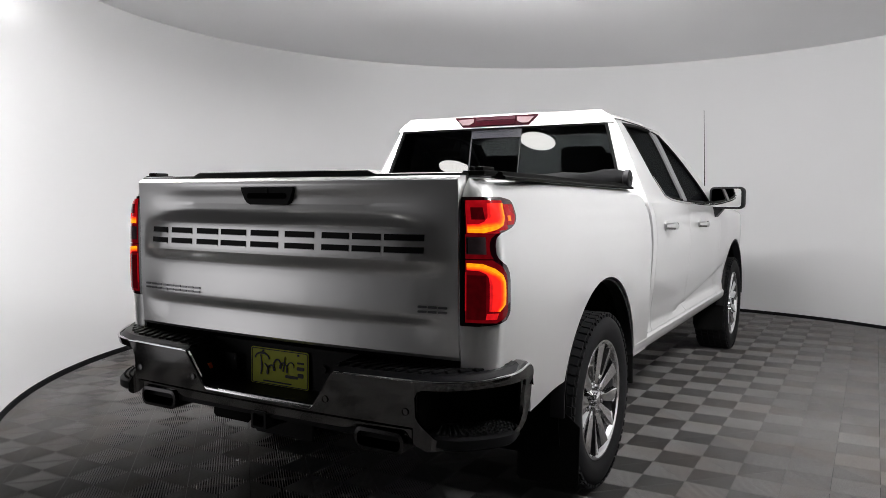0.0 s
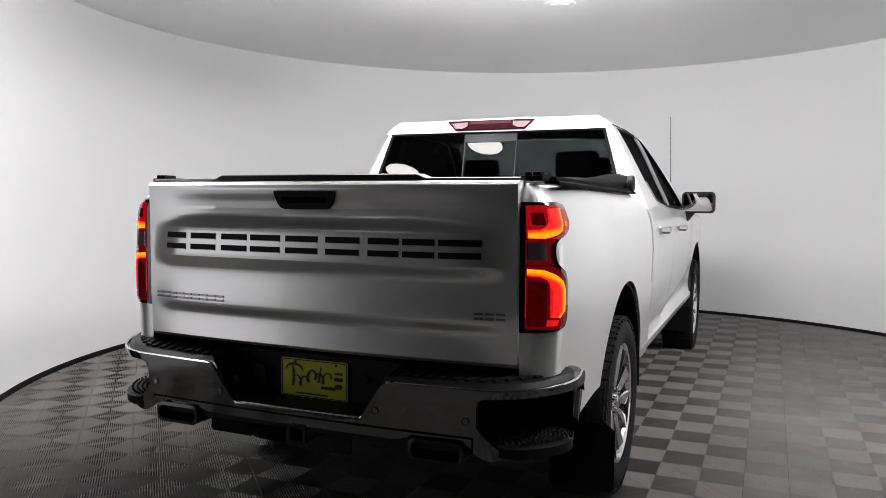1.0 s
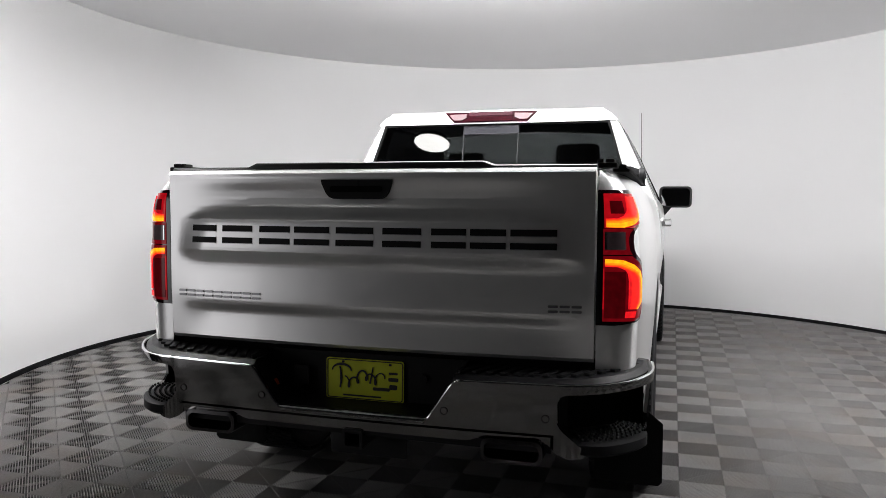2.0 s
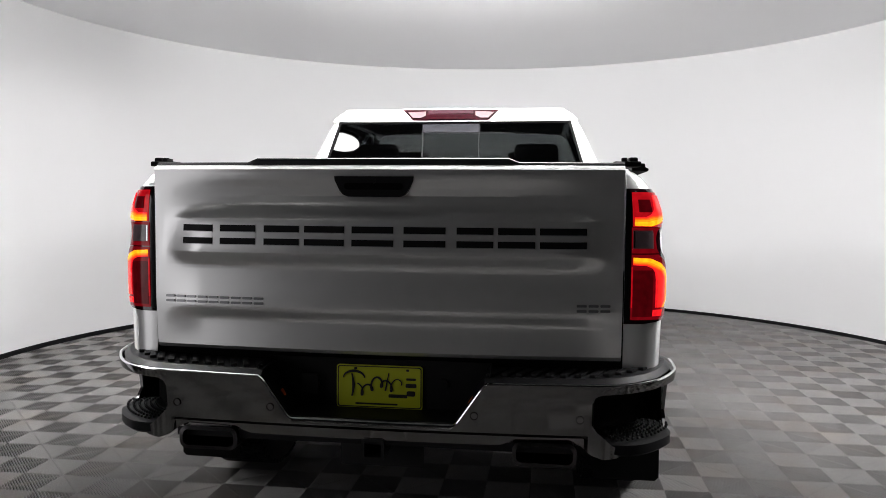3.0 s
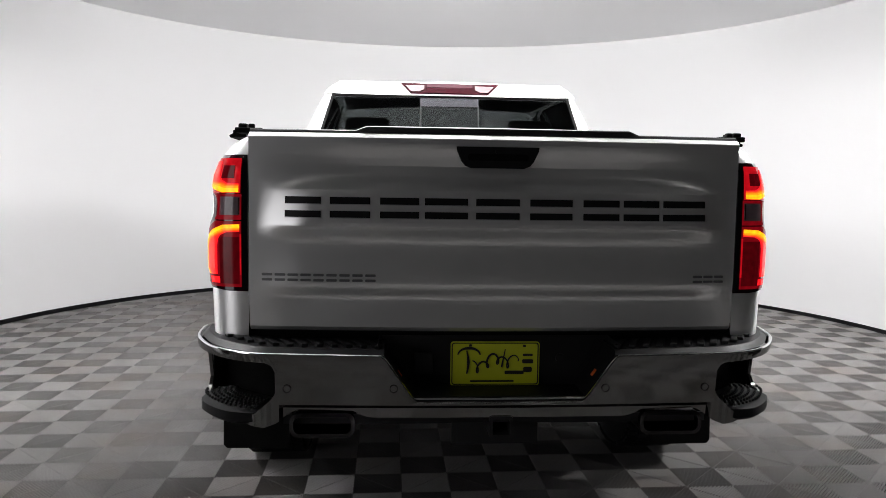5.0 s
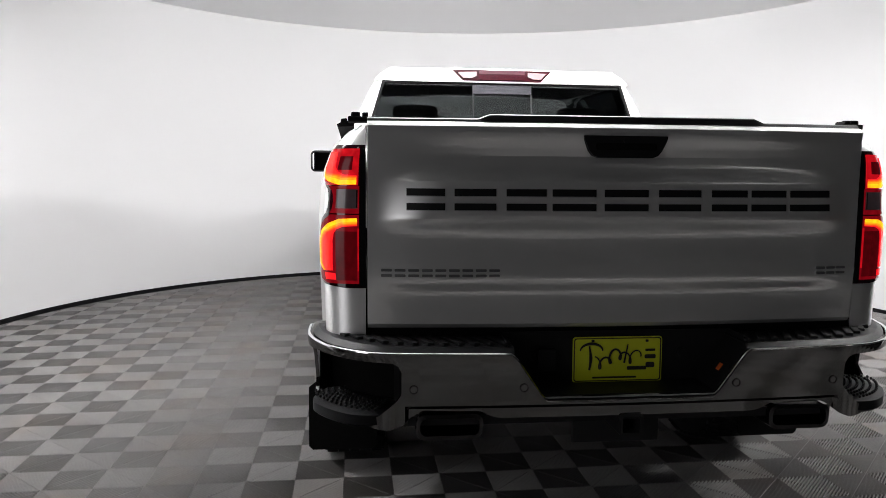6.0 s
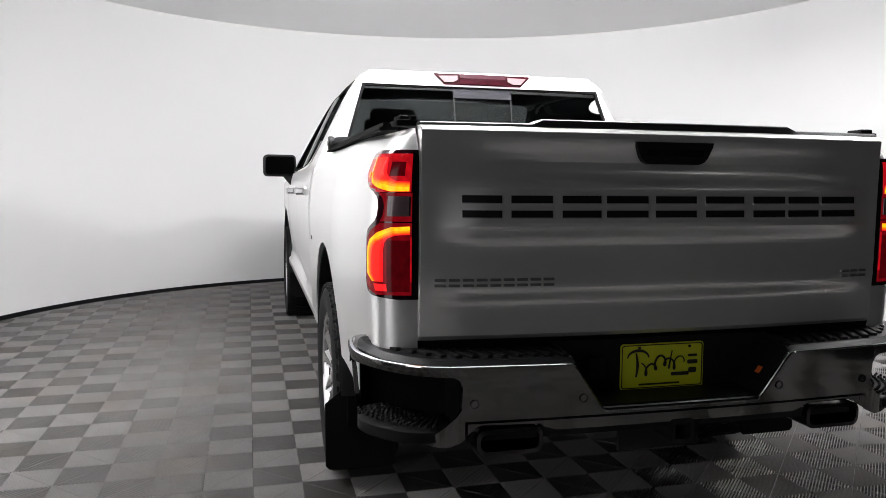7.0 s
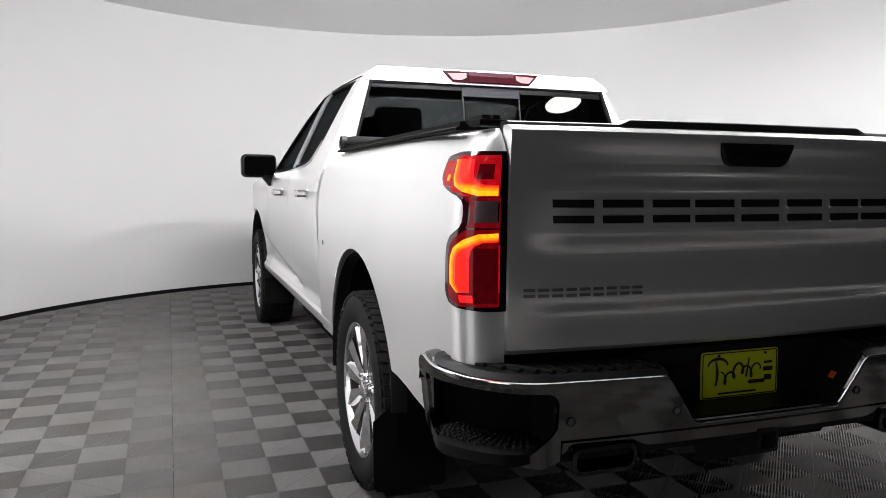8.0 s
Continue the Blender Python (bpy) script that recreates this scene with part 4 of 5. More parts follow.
def tail_light(s):
    side_w = lambda z: lerp(BED_W[:-2], z)
    def at(a, z, d):
        if a <= 1:
            x, y = corner(max(a, 0), side_w(z), d)
            y += lean(z)
        else:
            x, y = side_w(z) * 0.957 + d, 0.13 + lean(z) + (a - 1) * 0.17
        return (s * x, y, z)
    def skin(zs, lo, hi, d, name, mat, par, label="", n=14, depth=0.006):
        bm = bmesh.new()
        sheet(bm, [[at(a, z, d) for a in steps(lo(z), hi(z), n)] for z in zs])
        thick(bm, depth)
        return tpart(name, bm, mat, par, label, degrees=40)
    edge = lambda z: lerp(LAMP_OUT, z)
    zs = sorted({z for (a, _), (b, _) in zip(LAMP_OUT, LAMP_OUT[1:]) for z in steps(a, b, 3)})
    lamp = skin(zs, lambda z: 0.0, edge, 0.006, "tail_light", RIM_LENS, None, "lit red tail light with amber glowing channels", n=20, depth=0.010)
    skin(steps(0.904, 1.348, 12), lambda z: 0.0, lambda z: 0.085, 0.0075, "inner_bezel", GLOSSBLACK, lamp, "gloss black inner bezel", n=2)
    inset = lambda k: (lambda z: max(0.2, edge(z) - k))
    skin([0.914] + [z for z in zs if 0.922 < z < 1.128] + [1.132], lambda z: 0.10, inset(0.17), 0.009, "lower_lens", RED_DIM, lamp, "deep red lower lens")
    skin(steps(1.136, 1.222, 6), lambda z: 0.10, inset(0.13), 0.009, "middle_lens", RED_DIM, lamp, "dark red middle lens")
    skin(steps(1.224, 1.338, 8), lambda z: 0.12, lambda z: min(1.10, edge(z) - 0.10), 0.009, "upper_lens", RED_LENS, lamp, "red upper lens")
    skin(steps(1.252, 1.324, 6), lambda z: 1.13, lambda z: edge(z) - 0.10, 0.009, "side_cell", RED_LENS, lamp, "red side cell")
    skin(steps(1.266, 1.284, 4), lambda z: 1.19, lambda z: 1.30, 0.0105, "side_bulb", GLOW[1], lamp, "glowing orange side cell")
    skin(steps(1.152, 1.212, 5), lambda z: 0.12, lambda z: 0.46, 0.0115, "reversing_lens", CLEAR_LENS, lamp, "clear square reversing lens")
    skin(steps(1.154, 1.210, 2), lambda z: 0.125, lambda z: 0.145, 0.0125, "lens_edge", BRIGHT, lamp)
    # the next two cells emit faintly, for light spilling inside the lamp
    skin(steps(0.925, 1.080, 6), lambda z: 0.125, lambda z: 0.45, 0.0115, "brake_cell", RED_FAINT, lamp, "dark red cell with a faint added glow")
    skin(steps(1.272, 1.314, 4), lambda z: 0.23, lambda z: 0.48, 0.0125, "turn_cell", RED_FAINT, lamp, "dark red cell with a faint added glow")
    skin(steps(0.926, 0.947, 3), lambda z: 0.45 + 0.8 * (z - 0.926), lambda z: 0.66 + 1.5 * (z - 0.926), 0.0115, "foot_cell", GLOW[5], lamp, "glowing red foot cell")
    skin(steps(0.955, 1.090, 3), lambda z: 0.10, lambda z: 0.118, 0.0115, "edge_cell", RED_LENS, lamp)
    def channel(out, inn, across, along, name):
        """Six bands from amber at the light guide to deep red, widest in amber where the channel runs level."""
        k = 5
        o = [tuple(p + (q - p) * i / k for p, q in zip(a, b)) for a, b in zip(out, out[1:]) for i in range(k)] + [out[-1]]
        c = [tuple(p + (q - p) * i / k for p, q in zip(a, b)) for a, b in zip(inn, inn[1:]) for i in range(k)] + [inn[-1]]
        marks = []
        for i in range(len(o)):
            f = smooth01((i / (len(o) - 1) - 0.22) / 0.38)
            w = [p + (q - p) * f for p, q in zip(across, along)]
            marks.append([sum(w[:j]) / sum(w) for j in range(len(w) + 1)])
        for j, mat in enumerate(GLOW):
            bm = bmesh.new()
            rows = []
            for i, m in enumerate(marks):
                rows.append([at(o[i][0] + (c[i][0] - o[i][0]) * g, o[i][1] + (c[i][1] - o[i][1]) * g, 0.012) for g in (m[j], (m[j] + m[j + 1]) / 2, m[j + 1])])
            sheet(bm, rows)
            thick(bm, 0.004)
            tpart(name, bm, mat, lamp, degrees=60)
    channel(UP_OUT, UP_IN, (0.46, 0.2, 0.12, 0.1, 0.08, 0.04), (0.09, 0.07, 0.08, 0.12, 0.50, 0.14), "glow_band")
    channel(LOW_OUT, LOW_IN, (0.46, 0.2, 0.12, 0.1, 0.08, 0.04), (0.12, 0.07, 0.07, 0.10, 0.50, 0.14), "glow_band")
    return lamp


def bumper_plan(u, d=0.0):
    """Rear bumper in plan; u is x up to 0.72 and then the corner's angle."""
    if u <= 0.72:
        x, y, nx, ny = u, -0.105 + 0.022 * (u / 0.72) ** 2, 0.06 * u, -1.0
    else:
        t = min((u - 0.72) / 0.45, 1.0) * math.pi / 2 * 0.97
        x, y = 0.72 + 0.305 * math.sin(t) ** 1.0, -0.083 + 0.385 * (1 - math.cos(t))
        nx, ny = 0.385 * math.sin(t) + 0.02, -0.305 * math.cos(t)
        x -= 0.040 * smooth01((u - 1.02) / 0.15)
    k = math.hypot(nx, ny)
    return x + d * nx / k, y + d * ny / k


def chrome_out(u, z):
    """How far the chrome face leans out over the plan; more at the corner, less under the crease."""
    out = 0.015 * smooth01((z - 0.47) / 0.26) + 0.012 * smooth01((z - 0.65) / 0.08) * smooth01((u - 0.70) / 0.15)
    return out - (0.012 * smooth01((0.551 - z) / 0.010) if u < 0.71 else 0.0)


CHROME_TOP = [(0.0, 0.566), (0.268, 0.566), (0.285, 0.572), (0.372, 0.700), (0.388, 0.712), (0.72, 0.716), (0.95, 0.724), (1.06, 0.738), (1.12, 0.748), (1.14, 0.744), (1.155, 0.730), (1.165, 0.700), (1.17, 0.66)]
CHROME_LOW = [(0.0, 0.508), (0.42, 0.508), (0.45, 0.516), (0.475, 0.531), (0.66, 0.531), (0.685, 0.518), (0.72, 0.490), (0.76, 0.474), (0.80, 0.478), (0.84, 0.492), (0.90, 0.500), (1.0, 0.502), (1.06, 0.506), (1.12, 0.514), (1.15, 0.530), (1.165, 0.57), (1.17, 0.62)]
HOLE_TOP = [(0.722, 0.660), (0.732, 0.682), (0.75, 0.690), (1.09, 0.706), (1.105, 0.700), (1.115, 0.675)]
HOLE_LOW = [(0.722, 0.590), (0.735, 0.568), (0.79, 0.518), (0.83, 0.506), (1.02, 0.510), (1.09, 0.538), (1.115, 0.57)]


def rear_bumper():
    us = sorted({round(u, 4) for u in steps(0, 0.268, 6) + steps(0.268, 0.388, 10) + steps(0.388, 0.455, 4) + steps(0.455, 0.722, 24) + steps(0.722, 1.115, 44) + steps(1.115, 1.17, 14)})
    bm = bmesh.new()
    for s in (1, -1):
        def pt(u, z):
            x, y = bumper_plan(u, chrome_out(u, z))
            return (s * x, y, z)
        def full(u):
            a, b = lerp(CHROME_LOW, u), lerp(CHROME_TOP, u)
            cut = [0.540, 0.552] if a < 0.539 and u < 0.73 else [a + (b - a) * 0.3, a + (b - a) * 0.4]
            zs = [a, (a + cut[0]) / 2, cut[0]] + steps(cut[1], b, 6)
            return [pt(u, z) for z in zs]
        sheet(bm, [full(u) for u in us if u <= 0.722])
        sheet(bm, [full(u) for u in us if u >= 1.115])
        mid = [u for u in us if 0.722 <= u <= 1.115]
        sheet(bm, [[pt(u, lerp(HOLE_TOP, u) + (lerp(CHROME_TOP, u) - lerp(HOLE_TOP, u)) * f) for f in steps(0, 1, 3)] for u in mid])
        sheet(bm, [[pt(u, lerp(CHROME_LOW, u) + (lerp(HOLE_LOW, u) - lerp(CHROME_LOW, u)) * f) for f in steps(0, 1, 3)] for u in mid])
    bmesh.ops.remove_doubles(bm, verts=bm.verts[:], dist=1e-5)
    bmesh.ops.recalc_face_normals(bm, faces=bm.faces[:])
    thick(bm, 0.012)
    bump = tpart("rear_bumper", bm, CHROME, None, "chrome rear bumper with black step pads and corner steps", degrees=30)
    # rolled edge along its top; paler metal than the face holds its highlight
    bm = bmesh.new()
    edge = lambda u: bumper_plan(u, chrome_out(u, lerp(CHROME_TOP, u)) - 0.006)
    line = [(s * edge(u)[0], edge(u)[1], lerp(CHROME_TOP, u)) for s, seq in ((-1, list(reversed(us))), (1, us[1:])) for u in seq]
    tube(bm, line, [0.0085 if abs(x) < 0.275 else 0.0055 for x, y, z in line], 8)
    tpart("bumper_edge", bm, BRIGHT, bump, "chrome edge, paler than the face for its highlight")
    # pocket for the number plate
    bm = bmesh.new()
    prof = [(-0.40, 0.745), (-0.385, 0.712), (-0.285, 0.573), (0.285, 0.573), (0.385, 0.712), (0.40, 0.745)]
    sheet(bm, [[(x, -0.088, z) for x, z in prof], [(x * 0.985, 0.045, z + 0.006) for x, z in prof]])
    sheet(bm, [[(x * 0.985, 0.045, z + 0.006) for x, z in prof[:3]], [(-x * 0.985, 0.045, z + 0.006) for x, z in prof[:3]]])
    thick(bm, 0.004)
    tpart("plate_pocket", bm, BLACK, bump, "black plastic number plate pocket")
    bm = bmesh.new()
    block(bm, (0, 0.10, 0.73), (1.70, 0.06, 0.10), 0.01)
    tpart("gap_filler", bm, MATT, bump)
    for s in (1, -1):
        # step pad with raised bars
        bm = bmesh.new()
        pad = [u for u in us if 0.375 <= u <= 1.09]
        rows = []
        for u in pad:
            zt = lerp(CHROME_TOP, max(u, 0.39)) + 0.004
            x0, y0 = bumper_plan(u, 0.008)
            x1, y1 = bumper_plan(u, -0.012)
            x2, y2 = bumper_plan(u, -0.13)
            y2 = min(max(y2, 0.06), 0.30)
            x2 = x2 if u < 0.9 else min(x2, 0.985)
            rows.append([(s * x0, y0, zt), (s * x1, y1, zt + 0.016), (s * (x1 + x2) / 2, (y1 + y2) / 2, zt + 0.019), (s * x2, y2, zt + 0.019), (s * x2, y2, zt - 0.03)])
        sheet(bm, rows)
        thick(bm, 0.004)
        tpart("step_pad", bm, PAD, bump, "black ribbed plastic step pad")
        for k in range(13):
            bm = bmesh.new()
            u = 0.425 + 0.0475 * k
            x0, y0 = bumper_plan(u, -0.016)
            turn = 0.42 + max(0.0, u - 0.80) * 0.9
            half = 0.058 if u < 0.90 else 0.048
            cx, cy = x0 - math.sin(turn) * half * 0.35, y0 + half
            block(bm, (s * cx, cy, lerp(CHROME_TOP, u) + 0.0255), (0.022, 2 * half, 0.010), 0.003, Matrix.Rotation(-s * turn, 4, "Z"))
            tpart("tread_bar", bm, BLACK, bump)
        # chrome shoulder that rises behind the pad's end
        bm = bmesh.new()
        rows = []
        for u in [u for u in us if u >= 1.03]:
            z = lerp(CHROME_TOP, u)
            k = smooth01((u - 1.03) / 0.07)
            rows.append([(s * bumper_plan(u, d)[0], bumper_plan(u, d)[1], z + dz * k) for d, dz in ((0.020, 0.0), (0.008, 0.011), (-0.012, 0.014), (-0.045 * k - 0.012, 0.012))])
        sheet(bm, rows)
        thick(bm, 0.004)
        tpart("bumper_shoulder", bm, CHROME, bump)
        # corner step
        bm = bmesh.new()
        mid = steps(0.745, 1.11, 24)
        rows = []
        for u in mid:
            out = -0.010 + 0.032 * smooth01((u - 0.745) / 0.13) - 0.028 * smooth01((u - 1.0) / 0.11)
            x0, y0 = bumper_plan(u, out)
            x1, y1 = bumper_plan(u, out - 0.03)
            x2, y2 = bumper_plan(u, -0.15)
            xb, yb = bumper_plan(u, out - 0.012)
            rows.append([(s * xb, yb, 0.482), (s * x0, y0, 0.492), (s * x0, y0, 0.522), (s * x1, y1, 0.532), (s * x2, max(y2, 0.06), 0.536)])
        sheet(bm, rows)
        thick(bm, 0.01)
        tpart("corner_step", bm, STEP, bump, "black studded corner step")
        bm = bmesh.new()
        for u in steps(0.80, 1.07, 14):
            for d in (0.0, -0.02, -0.04, -0.06, -0.08, -0.10):
                x, y = bumper_plan(u, d)
                block(bm, (s * x, y, 0.5385), (0.009, 0.009, 0.010), 0.0025, Matrix.Rotation(0.78, 4, "Z"), 1)
        tpart("step_studs", bm, STEP, bump)
        bm = bmesh.new()
        rows = []
        for z in (0.50, 0.60, 0.70):
            rows.append([(s * bumper_plan(0.724, -0.008)[0], bumper_plan(0.724, -0.008)[1], z), (s * 0.735, 0.05, z), (s * 0.80, 0.10, z), (s * 0.88, 0.17, z), (s * 0.955, 0.285, z), (s * bumper_plan(1.112, -0.008)[0], bumper_plan(1.112, -0.008)[1], z)])
        sheet(bm, rows)
        top = rows[-1]
        mids = [(s * bumper_plan(u, -0.01)[0], bumper_plan(u, -0.01)[1], 0.70) for u in steps(0.724, 1.112, 5)]
        sheet(bm, [top, mids])
        thick(bm, 0.004)
        tpart("step_recess", bm, MATT, bump)
        # parking sensors
        for x, z in ((0.345, 0.608), (0.685, 0.606)):
            y = bumper_plan(x, 0.009)[1]
            bm = bmesh.new()
            tube(bm, [(s * x, y - 0.001, z), (s * x, y + 0.02, z)], 0.0105, 18)
            tpart("parking_sensor", bm, CHROME, bump)
            bm = bmesh.new()
            lathe(bm, [(0.0105, 0.0), (0.0135, 0.0), (0.0135, 0.004), (0.0105, 0.004)], 20, close=True)
            bmesh.ops.rotate(bm, verts=bm.verts[:], cent=(0, 0, 0), matrix=Matrix.Rotation(-math.pi / 2, 3, "Z"))
            bmesh.ops.translate(bm, verts=bm.verts[:], vec=(s * x, y + 0.001, z))
            tpart("sensor_ring", bm, TIP, bump)
        # amber reflector in the pocket's side
        bm = bmesh.new()
        block(bm, (s * 0.326, -0.03, 0.640), (0.004, 0.022, 0.026), 0.001, Matrix.Rotation(s * 0.6, 4, "Y"))
        tpart("side_reflector", bm, AMBER, bump, "small amber reflector")
        # exhaust tip
        bm = bmesh.new()
        out, inn = rounded(0.208, 0.080, 0.028, 5), rounded(0.184, 0.054, 0.020, 5)
        place = lambda a, b, y: (s * 0.573 + a, y, 0.486 + b)
        loft(bm, [[place(a, b, y) for a, b in lp] for lp, y in ((out, 0.10), (out, -0.090), (out, -0.096), (inn, -0.098), (inn, -0.092), (inn, 0.08))], cap=True)
        tpart("exhaust_tip", bm, TIP, None, "dark chrome rectangular exhaust tip")
    # lower valance, receiver and wiring socket
    bm = bmesh.new()
    rows = [[(x, bumper_plan(abs(x), -0.02)[1], z - 0.01 * abs(x)) for x in steps(-0.70, 0.70, 20)] for z in (0.520, 0.49)] + [[(x, 0.06, 0.475) for x in steps(-0.70, 0.70, 20)]]
    sheet(bm, rows)
    thick(bm, 0.006)
    tpart("valance", bm, BLACK, bump)
    bm = bmesh.new()
    out, inn = rounded(0.078, 0.072, 0.010, 3), rounded(0.056, 0.052, 0.005, 3)
    place = lambda a, b, y: (0.006 + a, y, 0.476 + b)
    loft(bm, [[place(a, b, y) for a, b in lp] for lp, y in ((out, 0.30), (out, -0.10), (inn, -0.10), (inn, 0.25))])
    block(bm, (0.006, 0.05, 0.415), (0.30, 0.012, 0.09), 0.004)
    block(bm, (0.006, 0.16, 0.45), (1.0, 0.07, 0.07), 0.01)
    tpart("tow_hitch", bm, HITCH, None, "black steel tow hitch receiver")
    bm = bmesh.new()
    tube(bm, [(-0.245, 0.046, 0.66), (-0.245, 0.02, 0.66)], 0.028, 20)
    block(bm, (-0.245, 0.015, 0.662), (0.06, 0.012, 0.07), 0.004)
    tpart("trailer_socket", bm, BLACK, bump)
    bm = bmesh.new()
    tube(bm, [(0.225, 0.046, 0.675), (0.225, 0.028, 0.675)], 0.016, 20)
    tpart("spare_lock", bm, BLACK, bump)
    return bump


def number_plate():
    tilt = lambda a, b, d: (a, 0.030 + d + 0.02 * b, 0.656 + b)
    bm = bmesh.new()
    prism(bm, rounded(0.305, 0.152, 0.010), lambda a, b, d: tilt(a, b, d), 0.003)
    pl = tpart("dealer_plate", bm, PLATE, None, "yellow dealer plate with dark lettering shapes and border")
    bm = bmesh.new()
    o, i = rounded(0.298, 0.145, 0.009), rounded(0.291, 0.138, 0.007)
    loft(bm, [[tilt(a, b, -0.0015) for a, b in lp] for lp in (o, i)] + [[tilt(a, b, 0.001) for a, b in i]] + [[tilt(a, b, 0.001) for a, b in o]], cap=False)
    tpart("plate_border", bm, PLATE_INK, pl)
    # a flowing scribble where the script stands
    def stroke(pts, widths):
        bm = bmesh.new()
        left, right = [], []
        for k, (x, z) in enumerate(pts):
            p, q = pts[max(k - 1, 0)], pts[min(k + 1, len(pts) - 1)]
            d = Vector((q[0] - p[0], q[1] - p[1])).normalized()
            w = lerp(widths, k / (len(pts) - 1)) / 2
            left.append((x - d.y * w, z + d.x * w))
            right.append((x + d.y * w, z - d.x * w))
        rows = [[tilt(a, c, -0.0015) for a, c in line] for line in (left, right)]
        sheet(bm, rows)
        thick(bm, 0.002)
        tpart("script_stroke", bm, PLATE_INK, pl)
    stroke([(-0.098 + 0.006 * math.sin(3 * u), 0.046 - 0.080 * u) for u in steps(0, 1, 12)], [(0, 0.004), (0.5, 0.010), (1, 0.005)])
    stroke([(-0.090 - 0.038 * math.cos(math.pi * u), 0.030 + 0.024 * math.sin(math.pi * u)) for u in steps(0, 1, 16)], [(0, 0.003), (0.5, 0.010), (1, 0.004)])
    wave = [(-0.078 + 0.155 * u + 0.010 * math.sin(9 * math.pi * u), -0.006 + 0.026 * u + 0.017 * math.cos(9 * math.pi * u) - 0.012 * math.sin(3.2 * math.pi * u)) for u in steps(0, 1, 70)]
    stroke(wave, [(0, 0.004), (0.3, 0.007), (0.6, 0.006), (1, 0.003)])
    stroke([(0.022 + 0.012 * u, -0.012 + 0.062 * u) for u in steps(0, 1, 6)], [(0, 0.006), (1, 0.003)])
    for cx, cz, w, h in ((0.066, -0.030, 0.066, 0.012), (-0.01, -0.060, 0.150, 0.006), (0.112, 0.030, 0.034, 0.008), (0.112, 0.008, 0.038, 0.014), (0.112, -0.020, 0.030, 0.018), (-0.085, 0.063, 0.010, 0.008), (0.100, 0.061, 0.010, 0.008)):
        bm = bmesh.new()
        prism(bm, rounded(w, h, min(w, h) * 0.3, 3, cx, cz), lambda a, b, dd: tilt(a, b, -0.0015 + dd), 0.003)
        tpart("ink_bar", bm, PLATE_INK, pl)
    return pl


def bed_cover():
    """Rolled soft cover against the cab and its rails on the bed sides."""
    bm = bmesh.new()
    loops = []
    for x in steps(-0.90, 0.90, 30):
        e = 0.82 if abs(x) > 0.895 else 1.0
        wob = 1 + (0.05 + 0.10 * smooth01((x - 0.5) / 0.3)) * math.sin(x * 43) * math.cos(x * 17)
        loops.append([(x, 1.80 + (0.045 + 0.006 * smooth01(x)) * e * wob * math.cos(a), 1.436 + 0.012 * smooth01(x) + (0.034 + 0.012 * smooth01(x)) * e * wob * math.sin(a) + (0.003 + 0.006 * smooth01((x - 0.4) / 0.4)) * math.sin(3 * a + x * 19)) for a in steps(0, 2 * math.pi, 20)[:-1]])
    loft(bm, loops)
    roll = tpart("bed_cover", bm, VINYL, None, "black soft bed cover rolled up against the cab")
    for s in (1, -1):
        bm = bmesh.new()
        zc, rr = (1.448, 0.047) if s > 0 else (1.436, 0.037)
        tube(bm, [(s * x, 1.80, zc) for x in (0.885, 0.890, 0.914, 0.918)], [rr - 0.005, rr, rr, rr - 0.005], 22)
        tube(bm, [(s * 0.90, 1.80, zc), (s * 0.922, 1.80, zc)], 0.014, 12)
        tpart("roll_end", bm, BLACK, roll)
        bm = bmesh.new()
        sect = [(0.862, 1.414), (0.918, 1.412), (0.920, 1.420), (0.908, 1.426), (0.906, 1.438), (0.888, 1.440), (0.886, 1.432), (0.876, 1.432), (0.874, 1.443), (0.862, 1.443)]
        loft(bm, [[(s * x, y, z - 0.022 * smooth01((y - 0.1) / 1.8) + 0.002) for x, z in sect] for y in (0.21, 0.6, 1.2, 1.86)])
        tpart("cover_rail", bm, MATT, roll, "black aluminium cover rail")
        bm = bmesh.new()
        block(bm, (s * 0.838, 0.16, 1.434), (0.09, 0.09, 0.018), 0.005)
        block(bm, (s * 0.858, 0.17, 1.447), (0.030, 0.09, 0.020), 0.006)
        block(bm, (s * 0.800, 0.14, 1.432), (0.05, 0.04, 0.014), 0.004)
        block(bm, (s * 0.828, 0.13, 1.449), (0.020, 0.020, 0.014), 0.004)
        tpart("rail_latch", bm, MATT, roll)


